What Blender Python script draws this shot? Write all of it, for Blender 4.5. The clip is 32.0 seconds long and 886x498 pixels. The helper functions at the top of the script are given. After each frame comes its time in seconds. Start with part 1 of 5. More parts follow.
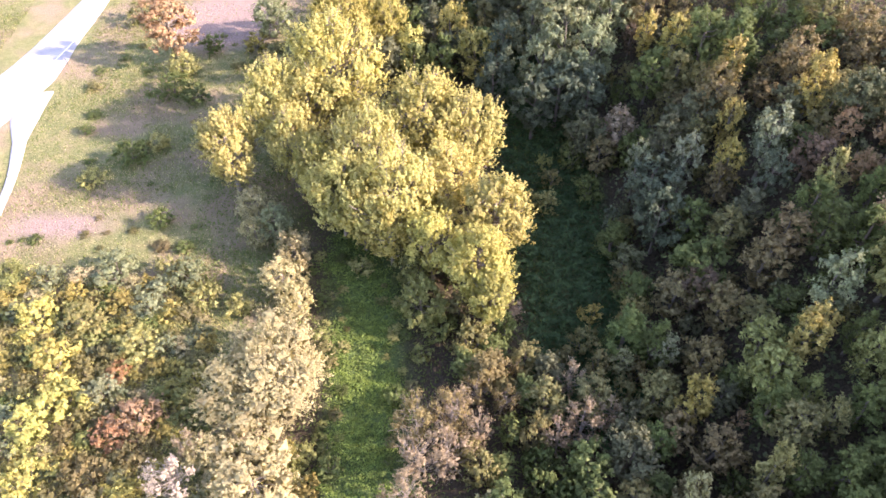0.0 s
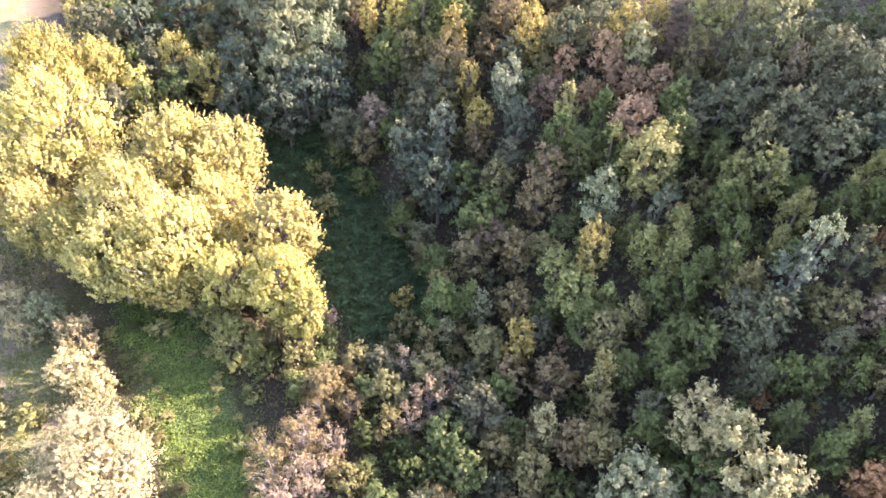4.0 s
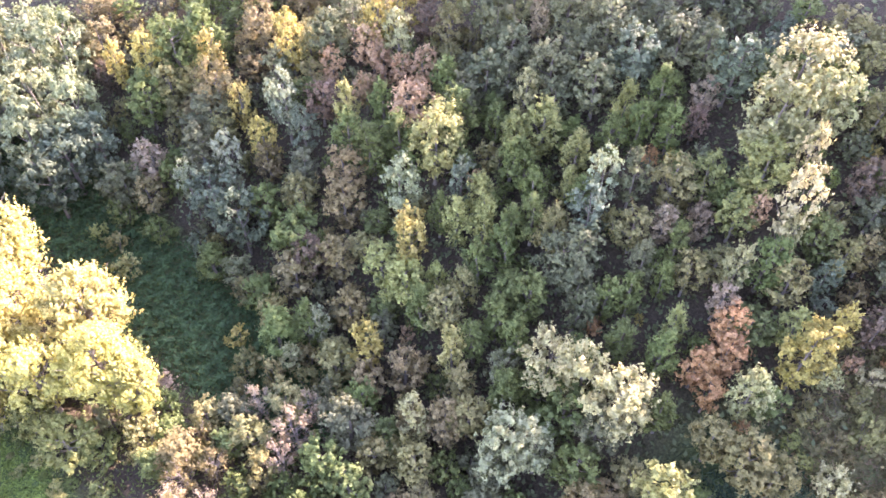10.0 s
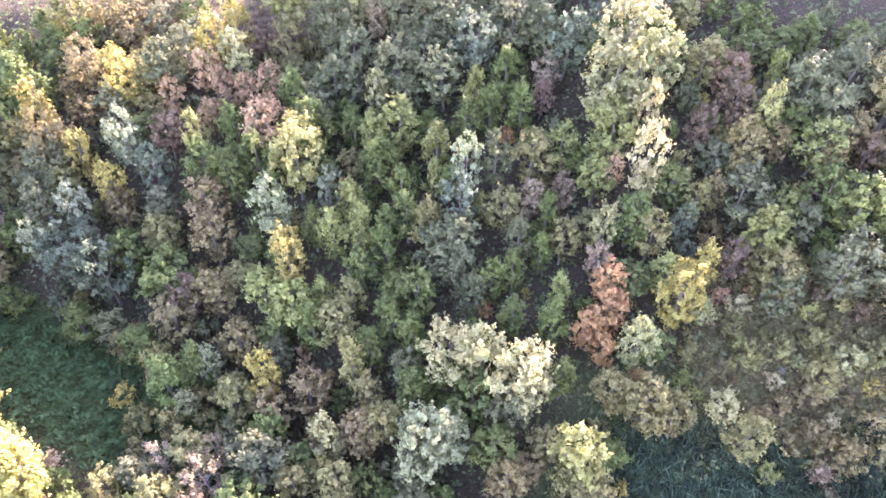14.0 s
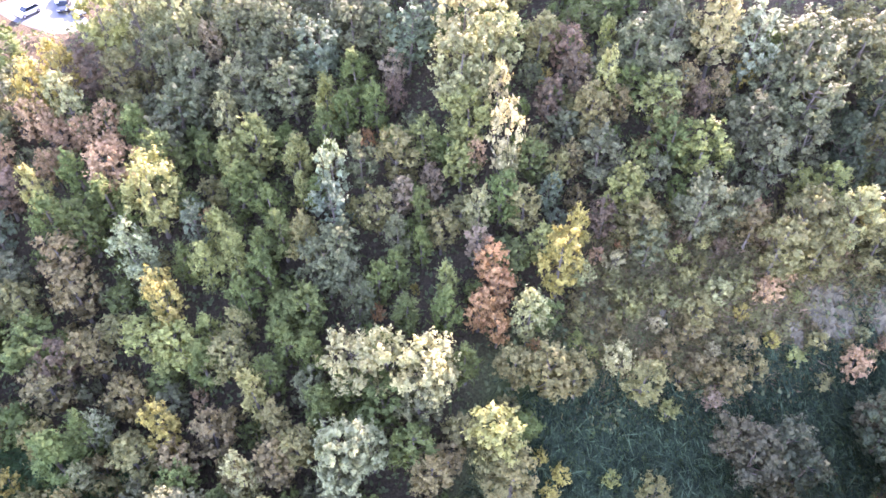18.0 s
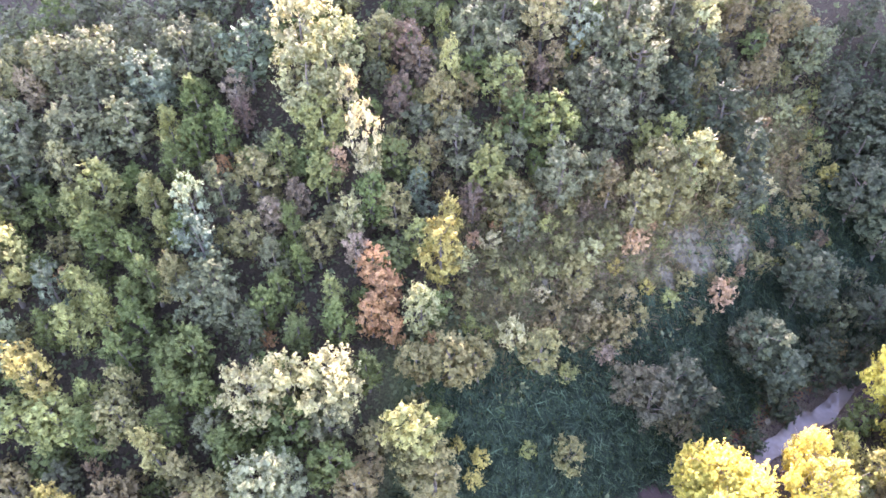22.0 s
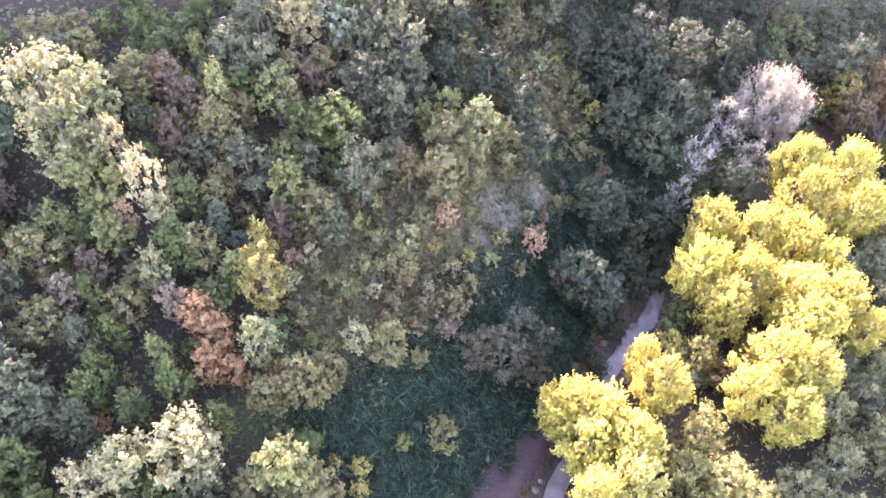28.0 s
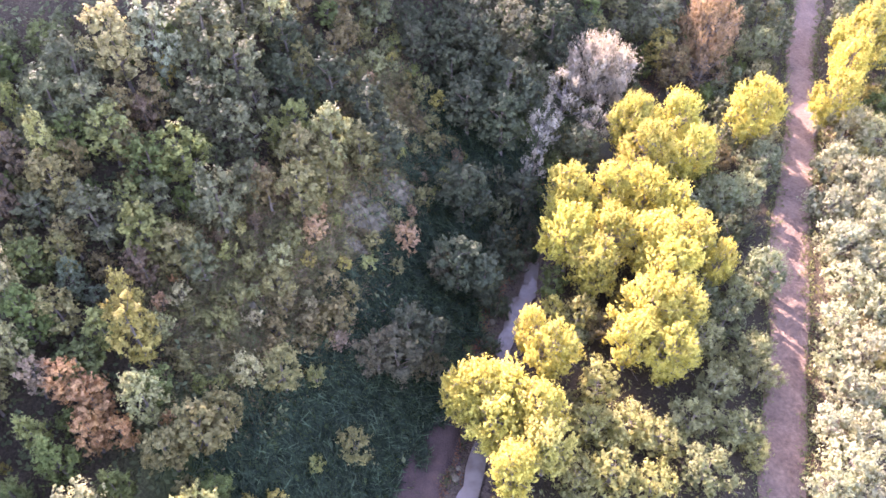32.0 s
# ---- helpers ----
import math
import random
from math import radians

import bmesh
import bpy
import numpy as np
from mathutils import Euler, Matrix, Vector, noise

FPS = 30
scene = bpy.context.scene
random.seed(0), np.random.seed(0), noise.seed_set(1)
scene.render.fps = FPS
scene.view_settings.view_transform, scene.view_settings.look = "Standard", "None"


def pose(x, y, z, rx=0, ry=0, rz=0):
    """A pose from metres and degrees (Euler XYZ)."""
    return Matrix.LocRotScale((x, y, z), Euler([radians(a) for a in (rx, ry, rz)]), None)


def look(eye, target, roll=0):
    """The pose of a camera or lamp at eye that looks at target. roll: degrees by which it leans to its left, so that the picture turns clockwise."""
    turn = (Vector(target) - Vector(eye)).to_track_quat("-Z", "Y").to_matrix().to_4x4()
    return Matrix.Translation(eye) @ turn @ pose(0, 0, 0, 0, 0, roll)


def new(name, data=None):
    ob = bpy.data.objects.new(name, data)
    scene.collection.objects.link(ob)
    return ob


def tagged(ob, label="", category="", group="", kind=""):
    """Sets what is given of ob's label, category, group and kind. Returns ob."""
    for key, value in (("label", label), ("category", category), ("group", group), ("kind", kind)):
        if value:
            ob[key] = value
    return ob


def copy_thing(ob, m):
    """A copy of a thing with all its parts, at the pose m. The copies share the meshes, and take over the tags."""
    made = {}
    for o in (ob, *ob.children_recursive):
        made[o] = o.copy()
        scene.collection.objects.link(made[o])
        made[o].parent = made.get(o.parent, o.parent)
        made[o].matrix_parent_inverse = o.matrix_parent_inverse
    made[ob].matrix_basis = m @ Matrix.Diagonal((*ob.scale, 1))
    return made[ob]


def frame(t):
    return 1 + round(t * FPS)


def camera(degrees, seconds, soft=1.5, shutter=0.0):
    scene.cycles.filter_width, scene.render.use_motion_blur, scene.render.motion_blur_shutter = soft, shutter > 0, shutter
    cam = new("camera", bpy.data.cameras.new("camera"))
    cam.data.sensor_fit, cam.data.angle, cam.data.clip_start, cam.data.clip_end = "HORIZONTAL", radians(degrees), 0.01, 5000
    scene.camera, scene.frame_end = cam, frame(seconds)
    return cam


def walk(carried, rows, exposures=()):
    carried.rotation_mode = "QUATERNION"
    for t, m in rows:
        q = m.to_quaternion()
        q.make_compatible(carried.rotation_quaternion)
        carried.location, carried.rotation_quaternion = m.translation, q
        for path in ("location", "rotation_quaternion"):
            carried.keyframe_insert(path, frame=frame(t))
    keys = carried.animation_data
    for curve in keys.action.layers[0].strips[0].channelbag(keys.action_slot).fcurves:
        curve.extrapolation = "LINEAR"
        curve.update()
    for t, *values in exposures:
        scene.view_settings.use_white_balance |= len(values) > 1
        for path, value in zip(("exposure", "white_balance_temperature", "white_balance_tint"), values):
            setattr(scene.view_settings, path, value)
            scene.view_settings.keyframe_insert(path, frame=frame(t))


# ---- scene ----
cam = camera(64.2, 32.0, soft=1.55)

# ---- the lie of the land ----
SITE = 70.0  # height of the lens over the valley floor
FOOT_Y = [-400, -140, -97, -60, -48, -40, -33, -20, -10, 10, 40, 60, 90, 120, 400]
FOOT_X = [260, 98, 63, 51, 47, 43, 38, 29, 26, 22, 22, 22, 14, 9, -40]
STREAM_Y = [-300, -140, -112, -97, -80, -60, -50, -44, -38, -32, -26, -20, -12, 0, 20, 60, 90, 300]
STREAM_X = [190, 90, 66, 58, 54, 49.5, 45, 40.4, 36.8, 33, 27.2, 22.5, 19.5, 17, 15, 14, 9, -25]


def foot_x(y):
    return np.interp(y, FOOT_Y, FOOT_X)


def stream_x(y):
    return np.interp(y, STREAM_Y, STREAM_X)


def soft_step(a, b, v):
    q = np.clip((v - a) / (b - a), 0, 1)
    return q * q * (3 - 2 * q)


def ground_z(x, y):
    """Height of the bare ground, for numbers or arrays."""
    x, y = np.asarray(x, float), np.asarray(y, float)
    s = np.maximum(0, x - foot_x(y)) * 0.85
    z = 24.0 * (1 - np.exp(-(s / 25) ** 1.4))
    z = z - 11.5 * soft_step(30, 75, s) * soft_step(25, 65, y)
    z = z + 0.28 * np.maximum(0, s - 28) * (1 - soft_step(30, 70, y)) * (1 - soft_step(150, 260, s))
    bumps = np.sin(x * 0.21 + 1.3 * np.sin(y * 0.13)) * np.sin(y * 0.17 + 0.8) * 0.5 + 0.22 * np.sin(x * 0.63 + y * 0.41)
    z = z + bumps * (0.15 + 0.85 * soft_step(0, 10, s)) * (1 - soft_step(400, 900, np.hypot(x, y)))
    d = np.abs(x - stream_x(y)) * 0.8 + 0.35 * np.sin(y * 0.9) + 0.3 * np.sin(y * 2.3 + x) + 1.2 * (1 - soft_step(-49, -43, y))
    z = z - 1.5 * (1 - soft_step(0.8, 3.6, d)) * (1 - soft_step(-18, 0, y) * 0.6)
    lot = np.hypot(x - 83.4, y - 84.3)
    z = z + (12.0 - z) * (1 - soft_step(11, 20, lot))
    # ridge added out of view, its heights set by where sun or shade should fall
    shade_ridge = 62.0 + 10.0 * soft_step(-82, -60, y) + 8.0 * soft_step(-50, -14, y) - 34.0 * soft_step(44, 72, y)
    return z + np.maximum(0, shade_ridge - z) * soft_step(128, 170, x) * (1 - soft_step(500, 900, np.abs(y))) * (1 - soft_step(400, 900, x))


# the camera hangs at one point and turns: seconds, heading clockwise from +y, downward tilt, lean
TURN = [
    (0, 0.00, 48.54, -0.66), (0.5, 2.26, 48.55, -0.59), (1, 4.69, 48.56, -0.51), (1.5, 8.34, 48.56, -0.42), 
    (2, 12.32, 48.55, -0.32), (2.5, 16.24, 48.55, -0.24), (3, 19.39, 48.55, -0.16), (3.5, 22.14, 48.55, -0.10), 
    (4, 24.63, 48.54, -0.06), (4.5, 26.53, 48.53, -0.02), (6.5, 33.75, 48.50, -0.00), (7, 35.53, 48.47, 0.01), 
    (7.5, 37.32, 48.45, 0.01), (8, 39.11, 48.43, 0.01), (8.5, 40.91, 48.41, 0.01), (9, 42.68, 48.39, 0.02), 
    (9.5, 44.51, 48.38, 0.03), (10, 46.35, 48.37, 0.04), (10.5, 48.18, 48.36, 0.06), (11, 50.00, 48.34, 0.07), 
    (11.5, 51.80, 48.32, 0.09), (12, 53.63, 48.30, 0.10), (12.5, 55.45, 48.28, 0.11), (13, 57.26, 48.25, 0.11), 
    (13.5, 59.03, 48.22, 0.11), (14, 60.84, 48.19, 0.09), (14.5, 62.62, 48.16, 0.06), (16.5, 69.78, 48.12, 0.04), 
    (17, 71.58, 48.10, 0.02), (17.5, 73.38, 48.09, -0.00), (18, 75.17, 48.09, -0.01), (18.5, 77.00, 48.08, -0.03), 
    (19, 78.81, 48.07, -0.04), (19.5, 80.66, 48.05, -0.06), (20, 82.48, 48.03, -0.07), (20.5, 84.30, 48.01, -0.07), 
    (21, 86.11, 47.99, -0.08), (21.5, 87.93, 47.98, -0.07), (22, 89.73, 47.97, -0.07), (22.5, 91.52, 47.96, -0.08), 
    (23, 93.31, 47.93, -0.08), (23.5, 95.09, 47.91, -0.09), (24, 96.88, 47.90, -0.08), (24.5, 98.65, 47.89, -0.08), 
    (25, 100.45, 47.89, -0.07), (25.5, 102.24, 47.91, -0.06), (27.5, 109.45, 47.93, -0.05), (28, 111.26, 47.93, -0.03), 
    (28.5, 113.08, 47.93, -0.01), (29, 114.89, 47.92, 0.00), (29.5, 116.71, 47.90, 0.01), (30, 118.57, 47.88, 0.02), 
    (30.5, 120.51, 47.87, 0.03), (31, 122.41, 47.87, 0.05), (31.5, 124.36, 47.86, 0.07), (32, 126.32, 47.84, 0.09),
]
walk(cam, [(t, pose(0, 0, SITE, 90 - tilt, 0, -head) @ pose(0, 0, 0, 0, 0, lean)) for t, head, tilt, lean in TURN],
     exposures=[(0, 2.52, 6700, 35), (2, 2.66, 6680, 36), (4.5, 3.24, 6620, 41), (9, 3.78, 6560, 46), (14, 4.12, 6480, 46),
                (20, 4.12, 6450, 44), (26, 4.03, 6450, 47), (29, 3.83, 6480, 49), (32, 3.58, 6500, 49)])

# ---- light ----
SUN_AZIMUTH, SUN_HEIGHT = radians(98), radians(26)
world = bpy.data.worlds.new("world")
scene.world = world
world.use_nodes = True
sky = world.node_tree.nodes.new("ShaderNodeTexSky")
sky.sky_type, sky.sun_disc = "NISHITA", False
sky.sun_elevation, sky.sun_rotation = SUN_HEIGHT, SUN_AZIMUTH
world.node_tree.links.new(sky.outputs[0], world.node_tree.nodes["Background"].inputs[0])
world.node_tree.nodes["Background"].inputs[1].default_value = 0.15
sun_lamp = bpy.data.lights.new("sun", "SUN")
sun_lamp.energy, sun_lamp.angle, sun_lamp.color = 3.4, radians(0.6), (1.0, 0.93, 0.82)
sun = new("sun", sun_lamp)
sun.matrix_world = look((200 * math.sin(SUN_AZIMUTH) * math.cos(SUN_HEIGHT), 200 * math.cos(SUN_AZIMUTH) * math.cos(SUN_HEIGHT),
                         200 * math.sin(SUN_HEIGHT)), (0, 0, 0))

# ---- materials ----
def material(name):
    m = bpy.data.materials.new(name)
    m.use_nodes = True
    nt = m.node_tree
    return m, nt, nt.nodes["Principled BSDF"]


def node(nt, kind, **values):
    n = nt.nodes.new(kind)
    for key, value in values.items():
        n.inputs[key].default_value = value
    return n


def ramp(nt, fac, *stops):
    r = nt.nodes.new("ShaderNodeValToRGB")
    while len(r.color_ramp.elements) < len(stops):
        r.color_ramp.elements.new(0.5)
    for e, (at, colour) in zip(r.color_ramp.elements, stops):
        e.position, e.color = at, (*colour, 1)
    nt.links.new(fac, r.inputs[0])
    return r.outputs[0]


def noise_of(nt, scale, detail=5.0, rough=0.6):
    place = nt.nodes.new("ShaderNodeNewGeometry")
    n = node(nt, "ShaderNodeTexNoise", Scale=scale, Detail=detail, Roughness=rough)
    nt.links.new(place.outputs["Position"], n.inputs["Vector"])
    return n.outputs["Fac"]


def mix(nt, fac, a, b, blend="MIX"):
    n = nt.nodes.new("ShaderNodeMix")
    n.data_type, n.blend_type = "RGBA", blend
    for slot, value in ((0, fac), (6, a), (7, b)):
        if isinstance(value, (int, float)):
            n.inputs[slot].default_value = value
        elif isinstance(value, tuple):
            n.inputs[slot].default_value = (*value, 1)
        else:
            nt.links.new(value, n.inputs[slot])
    return n.outputs[2]


def bump(nt, bsdf, height, strength, distance=0.05):
    b = node(nt, "ShaderNodeBump", Strength=strength, Distance=distance)
    nt.links.new(height, b.inputs["Height"])
    nt.links.new(b.outputs[0], bsdf.inputs["Normal"])


def leaf_material(name, rough, gloss, through_leaf, spread=0.5):
    """Foliage that takes its hue from the tree's own colour and varies from leaf to leaf."""
    m, nt, bsdf = material(name)
    tree = nt.nodes.new("ShaderNodeObjectInfo")
    geo = nt.nodes.new("ShaderNodeNewGeometry")
    hsv = node(nt, "ShaderNodeHueSaturation", Saturation=1.05)
    hue = node(nt, "ShaderNodeMapRange")
    hue.inputs["To Min"].default_value, hue.inputs["To Max"].default_value = 0.487, 0.513
    wide = nt.nodes.new("ShaderNodeTexNoise")
    wide.inputs["Scale"].default_value = 0.55
    nt.links.new(geo.outputs["Position"], wide.inputs["Vector"])
    nt.links.new(wide.outputs["Fac"], hue.inputs["Value"])
    val = node(nt, "ShaderNodeMapRange")
    val.inputs["To Min"].default_value, val.inputs["To Max"].default_value = 1 - spread, 1 + spread
    nt.links.new(geo.outputs["Random Per Island"], val.inputs["Value"])
    tone = node(nt, "ShaderNodeMapRange")
    tone.inputs["From Min"].default_value, tone.inputs["From Max"].default_value = 0.3, 0.7
    tone.inputs["To Min"].default_value, tone.inputs["To Max"].default_value = 0.72, 1.2
    near = nt.nodes.new("ShaderNodeTexNoise")
    near.inputs["Scale"].default_value = 0.9
    nt.links.new(geo.outputs["Position"], near.inputs["Vector"])
    nt.links.new(near.outputs["Fac"], tone.inputs["Value"])
    times = nt.nodes.new("ShaderNodeMath")
    times.operation = "MULTIPLY"
    nt.links.new(val.outputs[0], times.inputs[0])
    nt.links.new(tone.outputs[0], times.inputs[1])
    nt.links.new(tree.outputs["Color"], hsv.inputs["Color"])
    nt.links.new(hue.outputs[0], hsv.inputs["Hue"])
    nt.links.new(times.outputs[0], hsv.inputs["Value"])
    nt.links.new(hsv.outputs[0], bsdf.inputs["Base Color"])
    bsdf.inputs["Roughness"].default_value = rough
    bsdf.inputs["Specular IOR Level"].default_value = gloss
    glow = nt.nodes.new("ShaderNodeBsdfTranslucent")
    nt.links.new(mix(nt, 1.0, hsv.outputs[0], (1.15, 1.15, 0.85), "MULTIPLY"), glow.inputs["Color"])
    both = node(nt, "ShaderNodeMixShader", Fac=through_leaf)
    nt.links.new(bsdf.outputs[0], both.inputs[1])
    nt.links.new(glow.outputs[0], both.inputs[2])
    nt.links.new(both.outputs[0], nt.nodes["Material Output"].inputs["Surface"])
    return m


LEAF = leaf_material("leaf", 0.6, 0.14, 0.34, 0.27)
LEAF_GLOSSY = leaf_material("leaf_glossy", 0.58, 0.16, 0.32, 0.27)
LEAF_SOFT = leaf_material("leaf_soft", 0.65, 0.12, 0.38, 0.26)
LEAF_BRAMBLE = leaf_material("leaf_bramble", 0.6, 0.2, 0.35, 0.6)


def plain(name, dark, light, scale, rough=0.9, relief=0.5, depth=0.05):
    m, nt, bsdf = material(name)
    n = noise_of(nt, scale)
    big = noise_of(nt, scale * 0.09, 3)
    base = ramp(nt, n, (0.3, dark), (0.72, light))
    nt.links.new(mix(nt, 0.55, base, ramp(nt, big, (0.3, dark), (0.7, light))), bsdf.inputs["Base Color"])
    bsdf.inputs["Roughness"].default_value = rough
    bump(nt, bsdf, n, relief, depth)
    return m


BARK = plain("bark", (0.07, 0.055, 0.04), (0.2, 0.17, 0.13), 9)
BARK_PALE = plain("bark_pale", (0.15, 0.12, 0.09), (0.33, 0.28, 0.22), 9)
ASPHALT = plain("asphalt_pale", (0.28, 0.27, 0.26), (0.4, 0.39, 0.37), 3, 0.85, 0.2, 0.02)
ASPHALT_GREY = plain("asphalt_grey", (0.12, 0.12, 0.12), (0.18, 0.175, 0.175), 3, 0.85, 0.2, 0.02)
SOIL = plain("bare_soil", (0.06, 0.034, 0.022), (0.27, 0.175, 0.115), 2.2, 0.95, 1.0, 0.2)
GRAVEL = plain("gravel", (0.022, 0.012, 0.009), (0.07, 0.04, 0.03), 5, 0.9, 1.0, 0.12)
ROCK = plain("marl", (0.09, 0.075, 0.042), (0.175, 0.147, 0.09), 2.4, 0.95, 1.0, 0.25)
PAINT_WHITE = plain("road_paint", (0.7, 0.7, 0.68), (0.8, 0.8, 0.78), 6)


def ground_material():
    m, nt, bsdf = material("ground_cover")
    cover = nt.nodes.new("ShaderNodeVertexColor")
    cover.layer_name = "cover"
    split = nt.nodes.new("ShaderNodeSeparateColor")
    nt.links.new(cover.outputs[0], split.inputs[0])
    fine, mid, big = noise_of(nt, 4.5, 6, 0.7), noise_of(nt, 0.5, 4), noise_of(nt, 0.09, 3)
    litter = ramp(nt, fine, (0.3, (0.025, 0.02, 0.012)), (0.7, (0.1, 0.075, 0.045)))
    grass = ramp(nt, mid, (0.3, (0.08, 0.12, 0.03)), (0.52, (0.16, 0.175, 0.06)), (0.75, (0.32, 0.27, 0.13)))
    grass = mix(nt, 0.55, grass, ramp(nt, fine, (0.32, (0.06, 0.07, 0.025)), (0.7, (0.34, 0.3, 0.15))))
    grass = mix(nt, ramp(nt, big, (0.45, (0, 0, 0)), (0.6, (0.6, 0.6, 0.6))), grass, (0.3, 0.2, 0.15))
    lush = ramp(nt, fine, (0.3, (0.03, 0.055, 0.018)), (0.7, (0.13, 0.18, 0.05)))
    base = mix(nt, split.outputs[0], litter, grass)
    base = mix(nt, split.outputs[1], base, lush)
    soil = ramp(nt, fine, (0.3, (0.15, 0.1, 0.08)), (0.7, (0.36, 0.27, 0.22)))
    base = mix(nt, split.outputs[2], base, soil)
    nt.links.new(base, bsdf.inputs["Base Color"])
    bsdf.inputs["Roughness"].default_value = 0.95
    bsdf.inputs["Specular IOR Level"].default_value = 0.2
    bump(nt, bsdf, fine, 1.0, 0.25)
    return m


GROUND = ground_material()


def water_material():
    m, nt, bsdf = material("stream_water")
    n = noise_of(nt, 2.2, 3)
    nt.links.new(ramp(nt, noise_of(nt, 0.3, 3), (0.35, (0.1, 0.076, 0.055)), (0.65, (0.2, 0.165, 0.135))), bsdf.inputs["Base Color"])
    bsdf.inputs["Roughness"].default_value = 0.06
    bsdf.inputs["IOR"].default_value = 1.33
    bump(nt, bsdf, n, 0.12, 0.03)
    return m


WATER = water_material()

# ---- building helpers ----
def mesh_of(name, verts, faces, mat, smooth=False):
    me = bpy.data.meshes.new(name)
    me.from_pydata([tuple(v) for v in verts], [], [tuple(f) for f in faces])
    me.materials.append(mat)
    if smooth:
        me.polygons.foreach_set("use_smooth", [True] * len(me.polygons))
    me.update()
    return me


def quads_mesh(name, corners, mat):
    """A mesh of loose four-cornered leaves; corners is an array (n, 4, 3)."""
    n = len(corners)
    me = bpy.data.meshes.new(name)
    me.vertices.add(n * 4)
    me.vertices.foreach_set("co", corners.astype(np.float32).ravel())
    me.loops.add(n * 4)
    me.loops.foreach_set("vertex_index", np.arange(n * 4, dtype=np.int32))
    me.polygons.add(n)
    me.polygons.foreach_set("loop_start", np.arange(0, n * 4, 4, dtype=np.int32))
    me.polygons.foreach_set("loop_total", np.full(n, 4, dtype=np.int32))
    me.materials.append(mat)
    me.update()
    me.validate()
    return me


def tris_mesh(name, corners, mat):
    """A mesh of loose three-cornered leaves; corners is an array (n, 3, 3)."""
    n = len(corners)
    me = bpy.data.meshes.new(name)
    me.vertices.add(n * 3)
    me.vertices.foreach_set("co", corners.astype(np.float32).ravel())
    me.loops.add(n * 3)
    me.loops.foreach_set("vertex_index", np.arange(n * 3, dtype=np.int32))
    me.polygons.add(n)
    me.polygons.foreach_set("loop_start", np.arange(0, n * 3, 3, dtype=np.int32))
    me.polygons.foreach_set("loop_total", np.full(n, 3, dtype=np.int32))
    me.materials.append(mat)
    me.update()
    me.validate()
    return me


def part(name, me, parent, label=""):
    ob = new(name, me)
    ob.parent = parent
    if label:
        ob["label"] = label
    return ob


def thing(name, label, category, group="", kind="", at=(0, 0, 0), turn=0.0):
    ob = new(name)
    ob.empty_display_size = 0.3
    ob.matrix_basis = Matrix.Translation(at) @ Matrix.Rotation(turn, 4, "Z")
    return tagged(ob, label, category, group, kind)


def unit(v):
    return v / np.maximum(np.linalg.norm(v, axis=-1, keepdims=True), 1e-9)


# ---- ground ----
def spaced(*runs):
    """Grid lines: runs of (from, to, step)."""
    return np.unique(np.concatenate([np.arange(a, b + 1e-6, s) for a, b, s in runs]))


gx = spaced((-3000, -300, 300), (-300, -100, 20), (-100, 10, 2.0), (10, 62, 0.8), (62, 140, 2.0), (140, 300, 5), (300, 3000, 300))
gy = spaced((-3000, -300, 300), (-300, -150, 15), (-150, -70, 2.0), (-70, 4, 0.8), (4, 150, 2.0), (150, 300, 15), (300, 3000, 300))
XX, YY = np.meshgrid(gx, gy, indexing="ij")
ZZ = ground_z(XX, YY)
rows_n, cols_n = XX.shape
at = np.arange(rows_n * cols_n).reshape(rows_n, cols_n)
cells = np.stack([at[:-1, :-1], at[1:, :-1], at[1:, 1:], at[:-1, 1:]], -1).reshape(-1, 4)
ground_me = mesh_of("ground", np.stack([XX, YY, ZZ], -1).reshape(-1, 3), cells, GROUND, True)
# what covers the soil: red = meadow, green = lush weeds, blue = bare earth
SIDE = XX - foot_x(YY)
meadow = (1 - soft_step(-24, -14, XX)) * soft_step(10, 40, YY + 0.3 * np.abs(XX))
lush = (1 - soft_step(3, 6, np.abs(XX + 9 + 0.06 * (YY - 45)))) * soft_step(15, 22, YY) * (1 - soft_step(64, 72, YY))
lush = np.maximum(lush, 0.8 * soft_step(-3, 0, SIDE) * (1 - soft_step(16, 22, SIDE)) * (1 - soft_step(0, 10, YY)) * soft_step(-80, -60, YY))
lush = np.maximum(lush, 0.6 * (1 - soft_step(4, 8, np.abs(XX - 16))) * soft_step(34, 44, YY))
bare = 1 - soft_step(7, 12, np.hypot((XX + 40) * 0.8, YY - 119))
bare = np.maximum(bare, 1 - soft_step(1.5, 4, np.hypot((XX + 53) * 0.4, YY - 67)))
dry = soft_step(8, 13, SIDE * 0.85) * (1 - soft_step(22, 28, SIDE * 0.85)) * soft_step(-48, -40, YY) * (1 - soft_step(-8, 0, YY))
meadow = np.maximum(meadow, dry)
bare = np.maximum(bare, 0.4 * (1 - soft_step(3, 7, np.hypot((XX - 53) * 0.9, (YY + 28) * 0.6))))
bare = np.maximum(bare, 0.2 * (1 - soft_step(2.5, 4.5, np.abs(XX - stream_x(YY)))) * (1 - soft_step(-14, -4, YY)) * soft_step(-80, -64, YY))
layer = ground_me.color_attributes.new("cover", "FLOAT_COLOR", "POINT")
layer.data.foreach_set("color", np.stack([meadow, lush, bare, np.ones_like(bare)], -1).astype(np.float32).ravel())
ground = tagged(new("ground", ground_me), "grassy valley floor and wooded hillside with bare earth", "ground", kind="structure")


